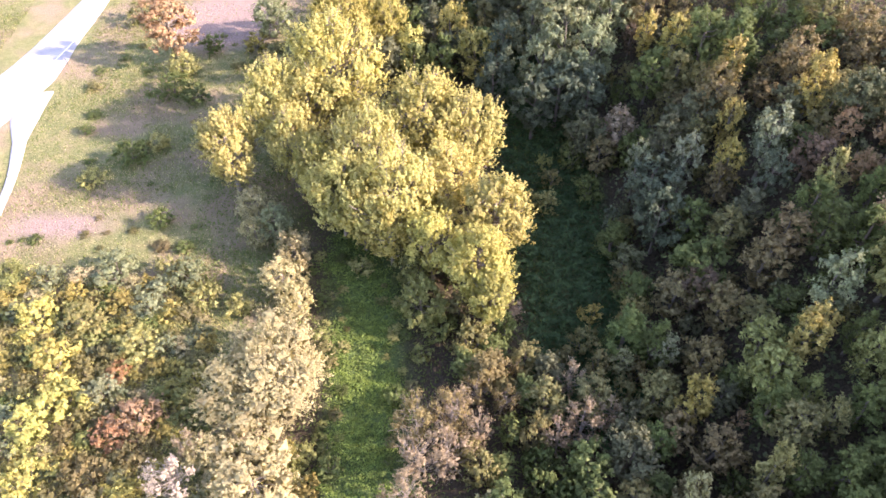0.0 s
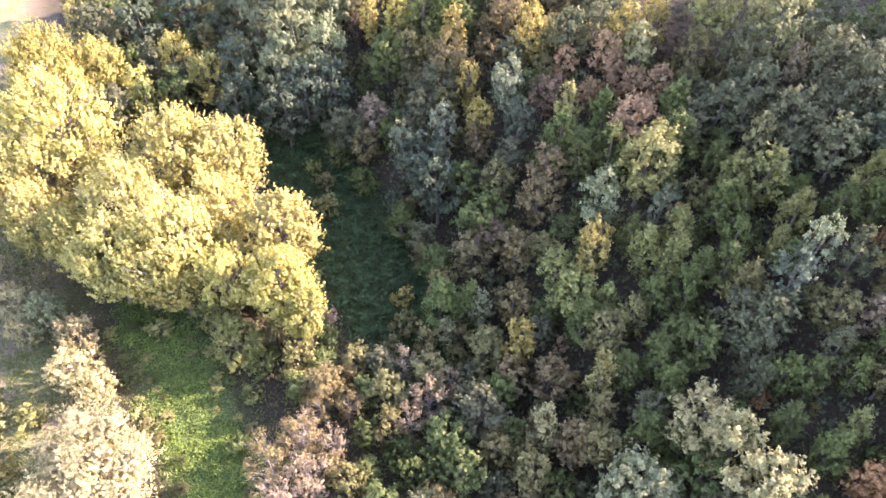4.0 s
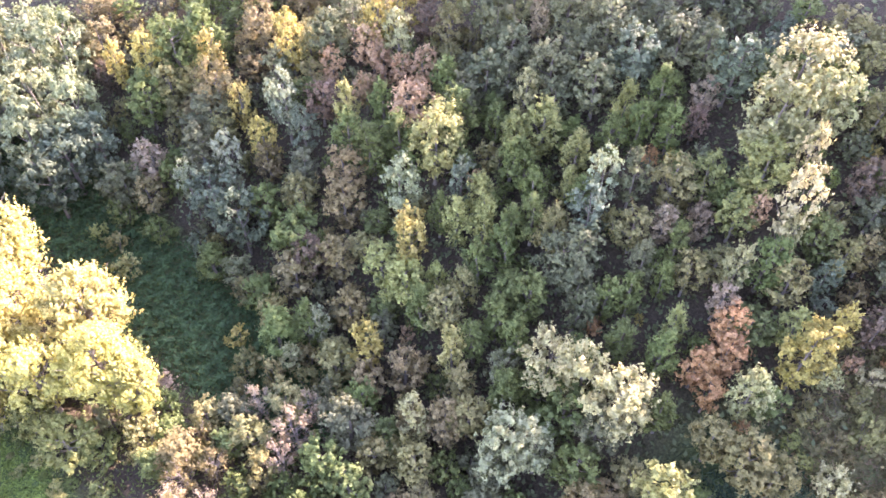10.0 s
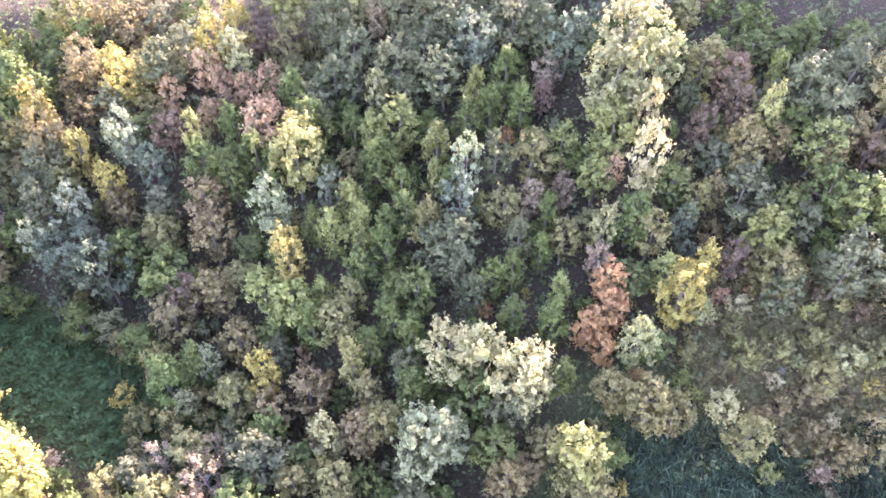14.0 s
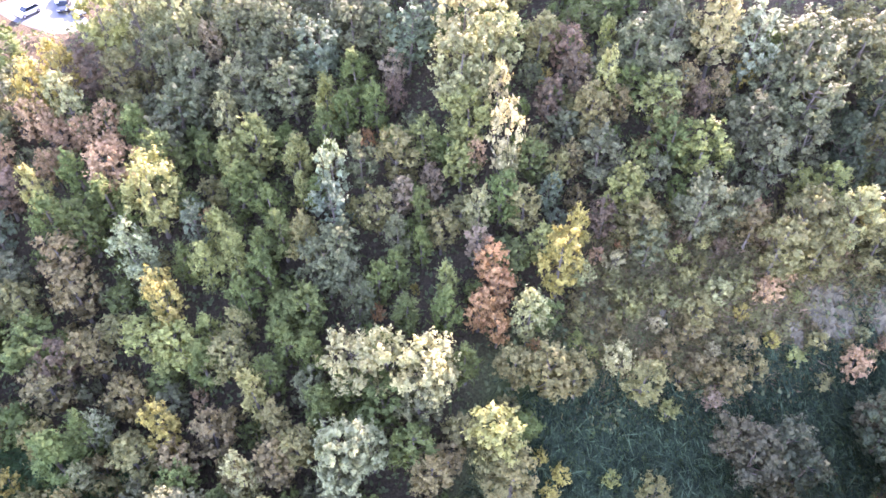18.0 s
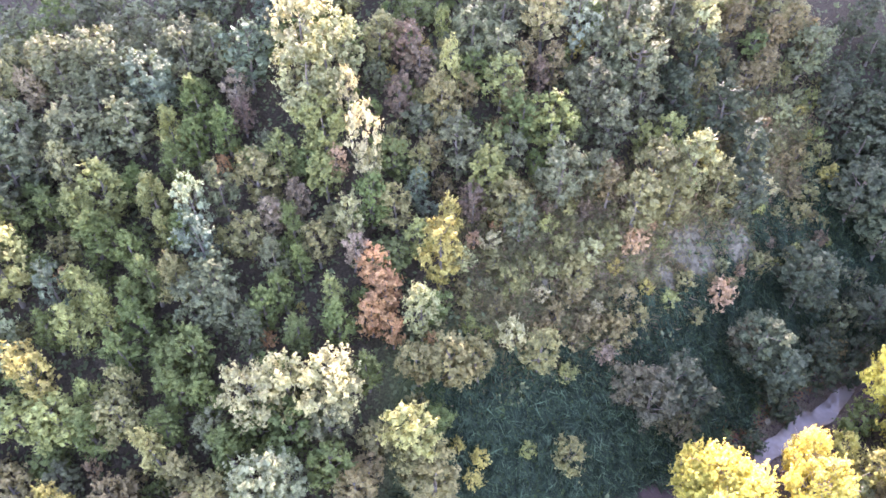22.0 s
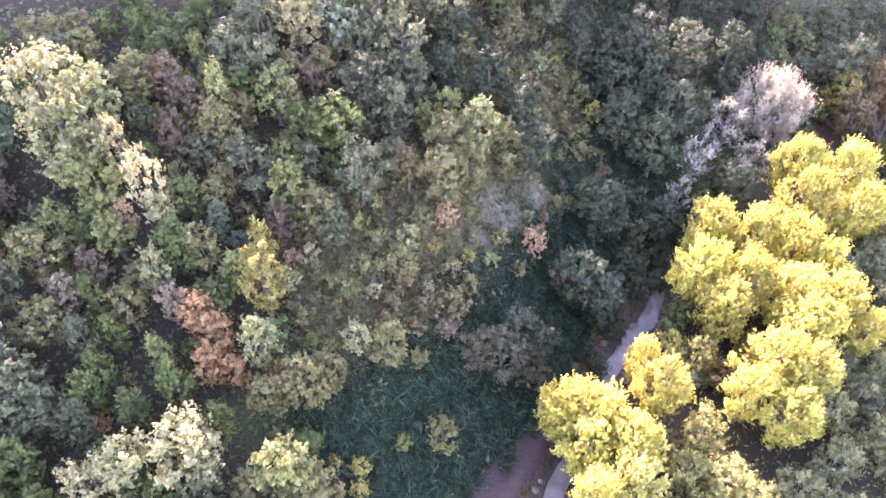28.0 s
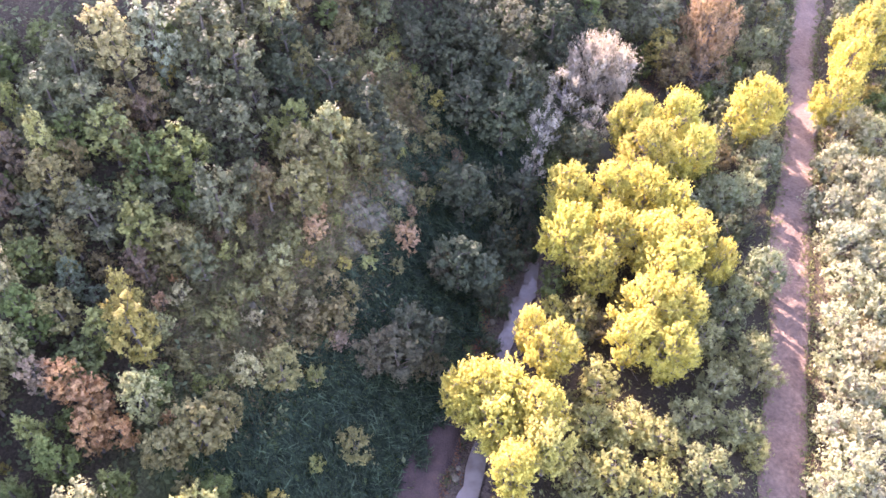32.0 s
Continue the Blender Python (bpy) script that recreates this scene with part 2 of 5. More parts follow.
def strip(name, line, widths, mat, lift, label, category, crown=0.0, kind="structure", ruts=0.0):
    """A band of ground surface along a line, draped over the land, with a rim that reaches into it."""
    pts = [Vector((*p, 0)) for p in line]
    fine, wide = [], []
    for i in range(len(pts) - 1):
        steps = max(1, int((pts[i + 1] - pts[i]).length / 1.5))
        for k in range(steps):
            q = k / steps
            fine.append(pts[i].lerp(pts[i + 1], q))
            wide.append(widths[i] + (widths[i + 1] - widths[i]) * q)
    fine.append(pts[-1]), wide.append(widths[-1])
    for _ in range(6):
        fine = [fine[0]] + [(fine[i - 1] + fine[i] * 2 + fine[i + 1]) / 4 for i in range(1, len(fine) - 1)] + [fine[-1]]
    across = 8 if not ruts else 20
    verts, faces = [], []
    for i, p in enumerate(fine):
        d = (fine[min(i + 1, len(fine) - 1)] - fine[max(i - 1, 0)]).normalized()
        n = Vector((-d.y, d.x, 0))
        ragged = 1 + (0.05 if ruts or "gravel" in name else 0.012) * (math.sin(i * 1.7) + math.sin(i * 0.61 + 2))
        for k in range(across + 1):
            u = k / across * 2 - 1
            q = p + n * (u * wide[i] / 2 * ragged)
            z = float(ground_z(q.x, q.y)) + lift + crown * (1 - u * u) - ruts * math.exp(-((abs(u) - 0.42) / 0.14) ** 2) * (1 + 0.4 * math.sin(i * 0.9))
            if abs(u) == 1:
                z -= 0.25 + lift
            verts.append((q.x, q.y, z))
    for i in range(len(fine) - 1):
        for k in range(across):
            a = i * (across + 1) + k
            faces.append((a, a + across + 1, a + across + 2, a + 1))
    return tagged(new(name, mesh_of(name, verts, faces, mat, True)), label, category, kind=kind)


road = strip("road", [(-58, 260), (-65, 150), (-66.5, 127), (-68.5, 113), (-70, 101), (-74, 90), (-86, 80), (-120, 70)],
             [6, 6, 6.2, 8.5, 11.5, 12, 10, 8], ASPHALT, 0.16, "pale sunlit asphalt road bending through the meadow", "road", 0.08)
path = strip("path", [(-67.5, 97), (-66.2, 90), (-64.9, 84.5), (-62.9, 77), (-62.3, 72), (-61.6, 66), (-63, 60)], [8.0, 5.2, 2.6, 1.8, 1.5, 1.4, 1.4], ASPHALT, 0.14,
             "narrow pale paved path joining the road", "path", 0.03)
edge_line = strip("road_marking", [(-62.6, 150), (-64, 127), (-65.8, 112), (-67.5, 104)], [0.18, 0.18, 0.18, 0.18], PAINT_WHITE, 0.3,
                  "worn white edge line painted on the road", "road marking")
track = strip("dirt_track", [(-14, -30), (-3, -38), (3.4, -45), (10.4, -55.6), (14.7, -62.4), (20.3, -70), (26.3, -78.7), (32.8, -89.8), (40.7, -102), (51, -116), (61.6, -134.5), (80, -160), (120, -210)],
              [4.8, 4.8, 5.2, 5.0, 4.6, 5.6, 5.4, 5.2, 5.2, 5.2, 5.6, 6, 6], SOIL, 0.05, "rutted reddish dirt track in tree shade", "track", 0.1, ruts=0.045)
lot = strip("parking_lot", [(78.4, 77), (81.1, 82.5), (83.4, 88), (86, 94)], [4.5, 8.2, 11, 11], ASPHALT_GREY, 0.15,
            "pale paved parking place among the trees", "parking")
bank = strip("gravel_bank", [(19.5, -3), (22.8, -10), (26, -16), (28.8, -20.5), (31, -24.5), (33.5, -28.5)], [3.5, 4.5, 5.2, 4.6, 3.4, 1.8], GRAVEL, 0.1,
             "brown gravel bank strewn with leaves beside the stream", "bank", 0.15)
shelf = strip("gravel_bank", [(37, -44.5), (40, -48), (43, -52.5), (45.5, -59)], [2, 5.5, 5.5, 3], GRAVEL, 0.1,
              "dark reddish shelf of leaf-strewn gravel at the stream bend", "bank", 0.15)
water_pts = [(float(stream_x(y)), y) for y in np.arange(-48.5, -3.5, 1.0)]
wv, wf = [], []
for i, (px, py) in enumerate(water_pts):
    narrow = 0.7 * float(soft_step(-49.5, -44.5, py)) * (1 + 0.16 * math.sin(py * 1.1) + 0.12 * math.sin(py * 2.7 + 1))
    for u in (-2.6, -1.3, 0, 1.3, 2.6):
        u = u * narrow + 0.25 * math.sin(py * 0.8)
        wv.append((px + u, py - u * 0.45, -1.12))
for i in range(len(water_pts) - 1):
    for k in range(4):
        a = i * 5 + k
        wf.append((a, a + 1, a + 6, a + 5))
water = tagged(new("water", mesh_of("water", wv, wf, WATER, True)), "shallow brown stream reflecting pale sky", "stream", kind="structure")

# ---- trees ----
# on oaks, pale and ivory put the sunlit crown tops into the leaf colour
TINT = {
    "yellow": (0.48, 0.425, 0.098), "citron": (0.46, 0.415, 0.15), "straw": (0.43, 0.39, 0.12), "wan": (0.30, 0.285, 0.105), "cream": (0.40, 0.355, 0.185), "silver": (0.215, 0.235, 0.125),
    "olive": (0.186, 0.184, 0.075), "green": (0.117, 0.153, 0.05), "lime": (0.195, 0.222, 0.075), "slate": (0.128, 0.144, 0.074),
    "teal": (0.115, 0.152, 0.092), "mint": (0.21, 0.235, 0.145), "gold": (0.335, 0.28, 0.085), "rust": (0.38, 0.215, 0.105),
    "peach": (0.38, 0.25, 0.14), "tan": (0.188, 0.163, 0.075), "mauve": (0.172, 0.124, 0.08), "pale": (0.26, 0.26, 0.12),
    # the last two greens are darkened to put the gully's shade into the leaves
    "pinkish": (0.3, 0.235, 0.15), "white": (0.42, 0.365, 0.28), "sunlit_ivory": (0.32, 0.295, 0.14), "sage": (0.255, 0.25, 0.115), "frost": (0.31, 0.305, 0.18), "deep": (0.07, 0.082, 0.044), "shade_brown": (0.106, 0.1, 0.055)}
SAY = {"yellow": "bright yellow autumn", "straw": "straw-yellow autumn", "wan": "pale yellow-green", "citron": "olive-yellow autumn", "cream": "cream-coloured", "silver": "silvery grey-green",
       "olive": "olive-green", "green": "dark green", "lime": "yellow-green", "slate": "grey-green", "teal": "blue-green", "mint": "pale mint-green",
       "gold": "golden autumn", "rust": "rust-red autumn", "peach": "peach-orange autumn", "tan": "dull brown", "mauve": "purple-brown",
       "pale": "pale sunlit green", "pinkish": "thinning pinkish-brown", "white": "whitish grey", "sunlit_ivory": "sunlight-paled cream-green", "sage": "pale sage-green", "frost": "silvery white-green", "deep": "shade-darkened green", "shade_brown": "shade-darkened brown-green"}
rng = np.random.default_rng(7)


def tube(points, radii, sides=6):
    verts, faces = [], []
    for i, p in enumerate(points):
        d = (Vector(points[min(i + 1, len(points) - 1)]) - Vector(points[max(i - 1, 0)])).normalized()
        a = d.orthogonal().normalized()
        b = d.cross(a)
        for k in range(sides):
            w = 2 * math.pi * k / sides
            verts.append(Vector(p) + (a * math.cos(w) + b * math.sin(w)) * radii[i])
    for i in range(len(points) - 1):
        for k in range(sides):
            q = (k + 1) % sides
            faces.append((i * sides + k, i * sides + q, (i + 1) * sides + q, (i + 1) * sides + k))
    return verts, faces


def tubes_mesh(name, runs, mat):
    verts, faces = [], []
    for points, radii, sides in runs:
        v, f = tube(points, radii, sides)
        faces += [tuple(k + len(verts) for k in q) for q in f]
        verts += v
    return mesh_of(name, verts, faces, mat, True)


# boughs, how far out they stand, their radius from and to, their stretch upwards, middle and half height of the crown, taper to the top
BOUGHS = {"oak": (34, 0.74, 0.2, 0.33, 0.9, 0.55, 0.4, 0.0), "robinia": (30, 0.74, 0.2, 0.34, 0.6, 0.56, 0.38, 0.0), "hornbeam": (30, 0.68, 0.2, 0.34, 1.5, 0.5, 0.42, 0.5),
          "willow": (56, 0.76, 0.17, 0.3, 1.1, 0.47, 0.42, 0.0), "shrub": (22, 0.74, 0.2, 0.36, 0.9, 0.45, 0.42, 0.15),
          "poplar": (84, 0.78, 0.13, 0.24, 1.6, 0.58, 0.36, 0.2), "bare": (16, 0.78, 0.14, 0.26, 1.3, 0.52, 0.42, 0.2)}


def crown_lobes(kind, h, r):
    """Centres and radii of the boughs' masses of foliage: most on the crown's outside, some within."""
    count, out_, small, large, rise, mid, half, taper = BOUGHS[kind]
    dent = rng.uniform(0, 6.283, 3)
    out = []
    for i in range(count):
        up = 1 - 2 * (i + 0.5) / count + rng.uniform(-0.08, 0.08)
        a = i * 2.4 + rng.uniform(-0.35, 0.35)
        ring = math.sqrt(max(0.03, 1 - up * up)) * (1 - taper * max(0.0, up) * 0.8)
        reach = out_ * (1 + 0.14 * math.sin(2 * a + dent[0]) + 0.1 * math.sin(3 * a + dent[1] + 2 * up)) * rng.uniform(0.82, 1.1)
        if i % 5 == 4:
            reach *= 0.55
        size = rng.uniform(small, large) * (1.1 - 0.25 * max(0.0, up))
        out.append((r * reach * ring * math.cos(a), r * reach * ring * math.sin(a), h * (mid + half * up * rng.uniform(0.85, 1.05)), r * size, rise * rng.uniform(0.85, 1.15)))
    return np.array(out)


# leaves in a tuft, length and width of a leaf, width of a tuft, how far tufts rise, length of a tuft
HABIT = {"oak": (9, 0.3, 0.18, 0.28, 0.4, 0.7), "hornbeam": (8, 0.36, 0.13, 0.2, 0.9, 0.95), "poplar": (10, 0.23, 0.16, 0.18, 1.1, 0.9),
         "willow": (9, 0.27, 0.085, 0.2, 0.6, 0.75), "shrub": (8, 0.3, 0.13, 0.22, 0.6, 0.65), "robinia": (10, 0.32, 0.16, 0.28, 0.15, 0.6),
         "bare": (7, 0.33, 0.1, 0.2, 0.9, 1.0)}


# deep sprays to a bough
INNER = {"oak": 22, "hornbeam": 22, "poplar": 8, "willow": 18, "shrub": 18, "robinia": 20, "bare": 2}


def crown_mesh(kind, h, r, count, mat):
    """Tufts of leaves that point out and up from the boughs' masses."""
    per, long_, wide_, spread, rise, reach = HABIT[kind]
    lobes = crown_lobes(kind, h, r)
    tufts = max(8, count // per)
    pos, nrm = [], []
    weight = lobes[:, 3] ** 2 * (0.35 + lobes[:, 2] / h)
    while len(pos) < tufts:
        k = rng.choice(len(lobes), p=weight / weight.sum())
        d = unit(rng.normal(size=3) + np.array((0, 0, 0.35)))
        p = lobes[k, :3] + d * lobes[k, 3] * np.array((1, 1, lobes[k, 4])) * (rng.uniform(0.55, 1.3) if len(pos) % 4 else rng.uniform(0.3, 0.6))
        away = (p - lobes[:, :3]) / (lobes[:, 3:4] * np.stack([np.ones(len(lobes)), np.ones(len(lobes)), lobes[:, 4]], 1))
        if (np.linalg.norm(away, axis=1) < 0.55).any() and len(pos) % 4 or p[2] < 0.15:
            continue
        pos.append(p)
        nrm.append(unit(d + unit(p - np.array((0, 0, h * 0.4))) * 0.8 + np.array((0, 0, 0.25))))
    pos, nrm = np.array(pos), np.array(nrm)
    ways = unit(nrm + np.array((0, 0, rise)) + rng.normal(size=nrm.shape) * 0.3)
    length = rng.uniform(0.6, 1.4, (len(pos), 1)) * reach
    P, N, D, L = (np.repeat(v, per, 0) for v in (pos, nrm, ways, length))
    n = len(P)
    along = rng.uniform(0, 1, (n, 1)) ** 0.8
    out = rng.normal(size=(n, 3))
    out = unit(out - D * (out * D).sum(1, keepdims=True))
    P = P + D * (along - 0.35) * L + out * spread * (1.15 - 0.8 * along) * np.sqrt(rng.uniform(0, 1, (n, 1)))
    leaf_n = unit(N + out * 0.35 + rng.normal(size=(n, 3)) * 0.3)
    axis = D + out * 0.7 + rng.normal(size=(n, 3)) * 0.35
    axis = unit(axis - leaf_n * (axis * leaf_n).sum(1, keepdims=True))
    cross = np.cross(leaf_n, axis)
    size = rng.uniform(0.65, 1.3, (n, 1)) * np.where(np.arange(n) // per % 4 == 0, 1.6, 1.0)[:, None]
    a, b = axis * long_ * 0.5 * size, cross * wide_ * 0.5 * size
    corners = np.stack([P - a + b, P + a - leaf_n * 0.04, P - a - b], 1)
    # sprays of leaves deep in the boughs, which close the crown
    m = int(min(len(lobes) * INNER[kind], 0.24 * count))
    k = rng.choice(len(lobes), m, p=weight / weight.sum())
    d = unit(rng.normal(size=(m, 3)) + np.array((0, 0, 0.2)))
    squash = np.stack([np.ones(m), np.ones(m), lobes[k, 4]], 1)
    Q = lobes[k, :3] + d * squash * lobes[k, 3:4] * rng.uniform(-0.5, 0.5, (m, 1))
    face = unit(d + rng.normal(size=(m, 3)) * 0.35)
    one = rng.normal(size=(m, 3))
    one = unit(one - face * (one * face).sum(1, keepdims=True)) * lobes[k, 3:4] * rng.uniform(0.26, 0.48, (m, 1))
    two = np.cross(face, unit(one)) * np.linalg.norm(one, axis=1, keepdims=True)
    deep = np.stack([Q + one, Q - one * 0.6 + two * 0.9, Q - one * 0.6 - two * 0.9], 1)
    deep = deep[deep[:, :, 2].min(1) > 0.1]
    return tris_mesh(kind + "_crown", np.concatenate([corners, deep]), mat), pos


def trunk_mesh(kind, h, r, sprays, mat):
    runs = []
    girth = (0.013 if kind == "bare" else 0.022) * h
    if kind == "shrub":
        for i in range(3):
            a = i * 1.3
            tip = (0.5 * r * math.cos(a), 0.5 * r * math.sin(a), h * 0.7)
            runs.append(([(0.1 * math.cos(a), 0.1 * math.sin(a), -0.3), (tip[0] * 0.4, tip[1] * 0.4, h * 0.3), tip], [0.07, 0.05, 0.02], 5))
    else:
        bend = rng.uniform(-0.25, 0.25, 2)
        top = 0.78
        runs.append(([(0, 0, -0.5), (0, 0, h * 0.06), (bend[0] * 0.5, bend[1] * 0.5, h * 0.3), (bend[0], bend[1], h * 0.6), (bend[0], bend[1], h * top)],
                     [girth * 1.5, girth, girth * 0.8, girth * 0.5, girth * 0.12], 8))
    many = {"bare": 60, "poplar": 60, "willow": 22, "shrub": 6}.get(kind, 11)
    for p in sprays[rng.choice(len(sprays), min(many, len(sprays)), replace=False)]:
        p = Vector(p)
        low = max(h * 0.15, p.z - 0.55 * math.hypot(p.x, p.y) - 0.08 * h)
        base = Vector((0, 0, low)) if kind != "shrub" else Vector((p.x * 0.2, p.y * 0.2, h * 0.15))
        mid = base.lerp(p, 0.5) + Vector((0, 0, -0.04 * h + rng.uniform(-0.2, 0.2)))
        runs.append(([base, mid, p], [girth * 0.4, girth * 0.24, 0.02], 4))
        if kind in ("bare", "poplar"):
            for _ in range(2):
                q = p + Vector(rng.normal(size=3)) * 0.09 * h * 0.6
                runs.append(([mid.lerp(p, 0.5), q], [girth * 0.16, 0.012], 3))
    return tubes_mesh(kind + "_trunk", runs, mat)


# kind: height, crown radius, leaves, leaf material, bark, how many forms
FORMS = {"oak": (11, 3.4, 3600, LEAF_GLOSSY, BARK, 6), "oak_small": (9, 2.4, 1900, LEAF_GLOSSY, BARK, 8), "hornbeam": (10, 2.3, 2000, LEAF, BARK, 8),
         "poplar": (13, 4.4, 14000, LEAF_SOFT, BARK_PALE, 5), "poplar_big": (16, 6.6, 21000, LEAF_SOFT, BARK_PALE, 4), "willow_big": (9, 7.0, 26000, LEAF_SOFT, BARK_PALE, 3), "poplar_small": (10, 3.2, 8500, LEAF_SOFT, BARK_PALE, 5), "willow": (8, 4.2, 6000, LEAF_SOFT, BARK_PALE, 5),
         "willow_small": (5, 2.4, 2200, LEAF_SOFT, BARK_PALE, 4), "shrub": (5, 2.6, 1350, LEAF, BARK, 7), "shrub_small": (3, 1.4, 520, LEAF, BARK, 7),
         "robinia": (12, 4.2, 4200, LEAF_GLOSSY, BARK, 4), "robinia_small": (10, 2.8, 2200, LEAF_GLOSSY, BARK, 4), "bare": (8, 3.2, 1500, LEAF_SOFT, BARK_PALE, 4)}
TREE_NAME = {"oak": "oak_tree", "hornbeam": "hornbeam_tree", "poplar": "poplar_tree", "willow": "willow_tree", "shrub": "shrub", "robinia": "robinia_tree",
             "bare": "thin_tree"}
made, taken, placed = {}, [], []


def plant(kind, tint, x, y, h, r, where="", name=""):
    """One tree or shrub with its trunk and crown, of height h and crown radius r."""
    form = kind + "_small" if kind + "_small" in FORMS and r < {"poplar": 3.7, "oak": 2.9, "shrub": 1.9}.get(kind, 3.3) else kind
    if kind in ("poplar", "willow") and r > 5.3:
        form = kind + "_big"
    h0, r0, count, leaf, bark, forms = FORMS[form]
    which = (form, int(rng.integers(forms)))
    if which not in made:
        top = thing(TREE_NAME[kind], "", kind)
        crown, sprays = crown_mesh(kind, h0, r0, count, leaf)
        part("crown", crown, top)
        part("trunk", trunk_mesh(kind, h0, r0, sprays, bark), top)
        co = np.empty(len(crown.vertices) * 3, np.float32)
        crown.vertices.foreach_get("co", co)
        co = co.reshape(-1, 3)
        made[which] = (top, float(np.percentile(np.hypot(co[:, 0], co[:, 1]), 96)), float(np.percentile(co[:, 2], 99.5)))
        fresh = True
    else:
        fresh = False
    proto, wide, tall = made[which]
    m = (Matrix.Translation((x, y, float(ground_z(x, y)) - 0.05)) @ Matrix.Rotation(rng.uniform(0, 6.283), 4, "Z")
         @ Matrix.Rotation(rng.normal() * 0.05, 4, "X") @ Matrix.Diagonal((r / wide, r / wide, h / tall, 1)))
    top = proto if fresh else copy_thing(proto, m)
    top.matrix_basis = m
    if kind == "oak" and tint in ("rust", "peach", "gold", "mauve", "pinkish", "tan"):
        name, noun = "maple_tree", "maple tree"
    elif kind == "oak" and tint in ("slate", "teal"):
        name, noun = "ash_tree", "ash tree"
    else:
        noun = {"shrub": "bushy shrub", "bare": "half-bare tree with thin twigs"}.get(kind, kind + " tree")
    top.name = name or TREE_NAME[kind]
    tagged(top, f"{SAY[tint]} {noun} {where or ('on the wooded hillside' if x > foot_x(y) else 'on the valley floor')}",
           "shrub" if kind == "shrub" else "tree", f"{noun}s")
    base = np.array(TINT[tint]) * 0.93 + np.mean(TINT[tint]) * 0.07
    shade = rng.uniform(0.85, 1.15)
    base = np.clip(base * shade * rng.uniform(0.97, 1.03, 3) * np.array((1.08 if tint in ("green", "olive", "slate", "teal", "lime", "tan") else 1.01, 1.0, 0.97)), 0.01, 0.8)
    for c in top.children:
        if c.name.startswith("crown"):
            c.color = (*base, 1)
    taken.append((x, y, r))
    placed.append((kind, tint))
    return top


plant("oak", "wan", 62.6, 58.0, 12.0, 3.3)
plant("oak", "pale", 63.4, 53.4, 11.3, 3.0)
plant("oak", "pale", 63.9, 49.0, 11.9, 3.3)
plant("oak", "slate", 65.0, 41.4, 9.4, 3.3)
plant("oak", "slate", 65.5, 36.5, 9.4, 3.3)
plant("oak", "pinkish", 64.5, 45.1, 6.3, 1.6)
plant("oak", "slate", 60.7, 49.0, 8.7, 2.9)
plant("oak", "slate", 59.1, 45.2, 8.4, 2.7)
plant("oak", "slate", 59.0, 39.0, 8.9, 3.0)
plant("oak", "slate", 61.2, 36.7, 8.0, 2.5)
plant("oak", "slate", 59.1, 33.0, 8.5, 2.8)
plant("oak", "teal", 63.1, 31.0, 9.2, 3.2)
plant("hornbeam", "green", 61.6, 26.3, 8.2, 2.2)
plant("oak", "pinkish", 64.1, 22.8, 6.2, 1.6)
plant("oak", "mauve", 61.8, 22.0, 5.9, 1.4)
plant("hornbeam", "green", 59.2, 23.3, 7.3, 1.8)
plant("oak", "teal", 66.8, 21.7, 8.6, 2.8)
plant("oak", "slate", 67.5, 25.2, 8.0, 2.5)
plant("oak", "slate", 66.7, 28.2, 8.7, 2.9)
plant("oak", "slate", 68.0, 32.0, 8.0, 2.6)
plant("oak", "sunlit_ivory", 66.5, 15.2, 12.5, 3.6)
plant("oak", "pale", 61.4, 14.9, 12.3, 3.5)
plant("oak", "pale", 64.1, 12.6, 10.9, 2.7)
plant("oak", "lime", 59.1, 12.8, 8.6, 2.9)
plant("oak", "gold", 57.4, 61.5, 9.6, 2.1)
plant("oak", "mauve", 58.1, 58.4, 8.1, 2.6)
plant("oak", "olive", 58.4, 54.6, 7.4, 2.2)
plant("oak", "pale", 52.6, 58.0, 10.0, 2.3)
plant("oak", "slate", 54.8, 45.4, 8.6, 2.8)
plant("oak", "slate", 51.3, 45.8, 7.9, 2.5)
plant("hornbeam", "slate", 56.3, 43.1, 7.9, 2.0)
plant("oak", "peach", 51.5, 60.2, 6.2, 1.6)
plant("oak", "peach", 50.3, 58.2, 6.5, 1.7)
plant("oak", "peach", 50.9, 55.5, 6.5, 1.7)
plant("oak", "peach", 52.6, 53.7, 7.0, 2.0)
plant("oak", "peach", 47.2, 50.0, 8.7, 2.9)
plant("oak", "tan", 47.1, 57.8, 5.9, 1.4)
plant("hornbeam", "green", 46.1, 54.1, 7.8, 2.0)
plant("oak", "wan", 44.1, 43.3, 11.7, 3.2)
plant("hornbeam", "green", 49.2, 44.4, 8.9, 2.5)
plant("hornbeam", "green", 51.9, 48.8, 8.2, 2.2)
plant("oak", "pale", 54.9, 39.7, 9.0, 1.8)
plant("oak", "slate", 56.4, 36.2, 7.2, 2.1)
plant("hornbeam", "green", 51.6, 40.7, 6.8, 1.6)
plant("hornbeam", "lime", 50.7, 37.8, 7.7, 2.0)
plant("hornbeam", "lime", 52.6, 35.1, 8.7, 2.4)
plant("hornbeam", "green", 47.7, 35.4, 8.0, 2.1)
plant("hornbeam", "green", 48.4, 33.6, 7.7, 1.9)
plant("hornbeam", "lime", 51.9, 29.8, 7.7, 1.9)
plant("hornbeam", "lime", 49.5, 29.0, 6.4, 1.4)
plant("hornbeam", "green", 47.2, 31.4, 7.2, 1.7)
plant("hornbeam", "green", 44.5, 29.2, 7.9, 2.0)
plant("robinia", "mint", 49.6, 25.0, 10.9, 1.7)
plant("robinia", "slate", 52.3, 22.9, 8.9, 2.0)
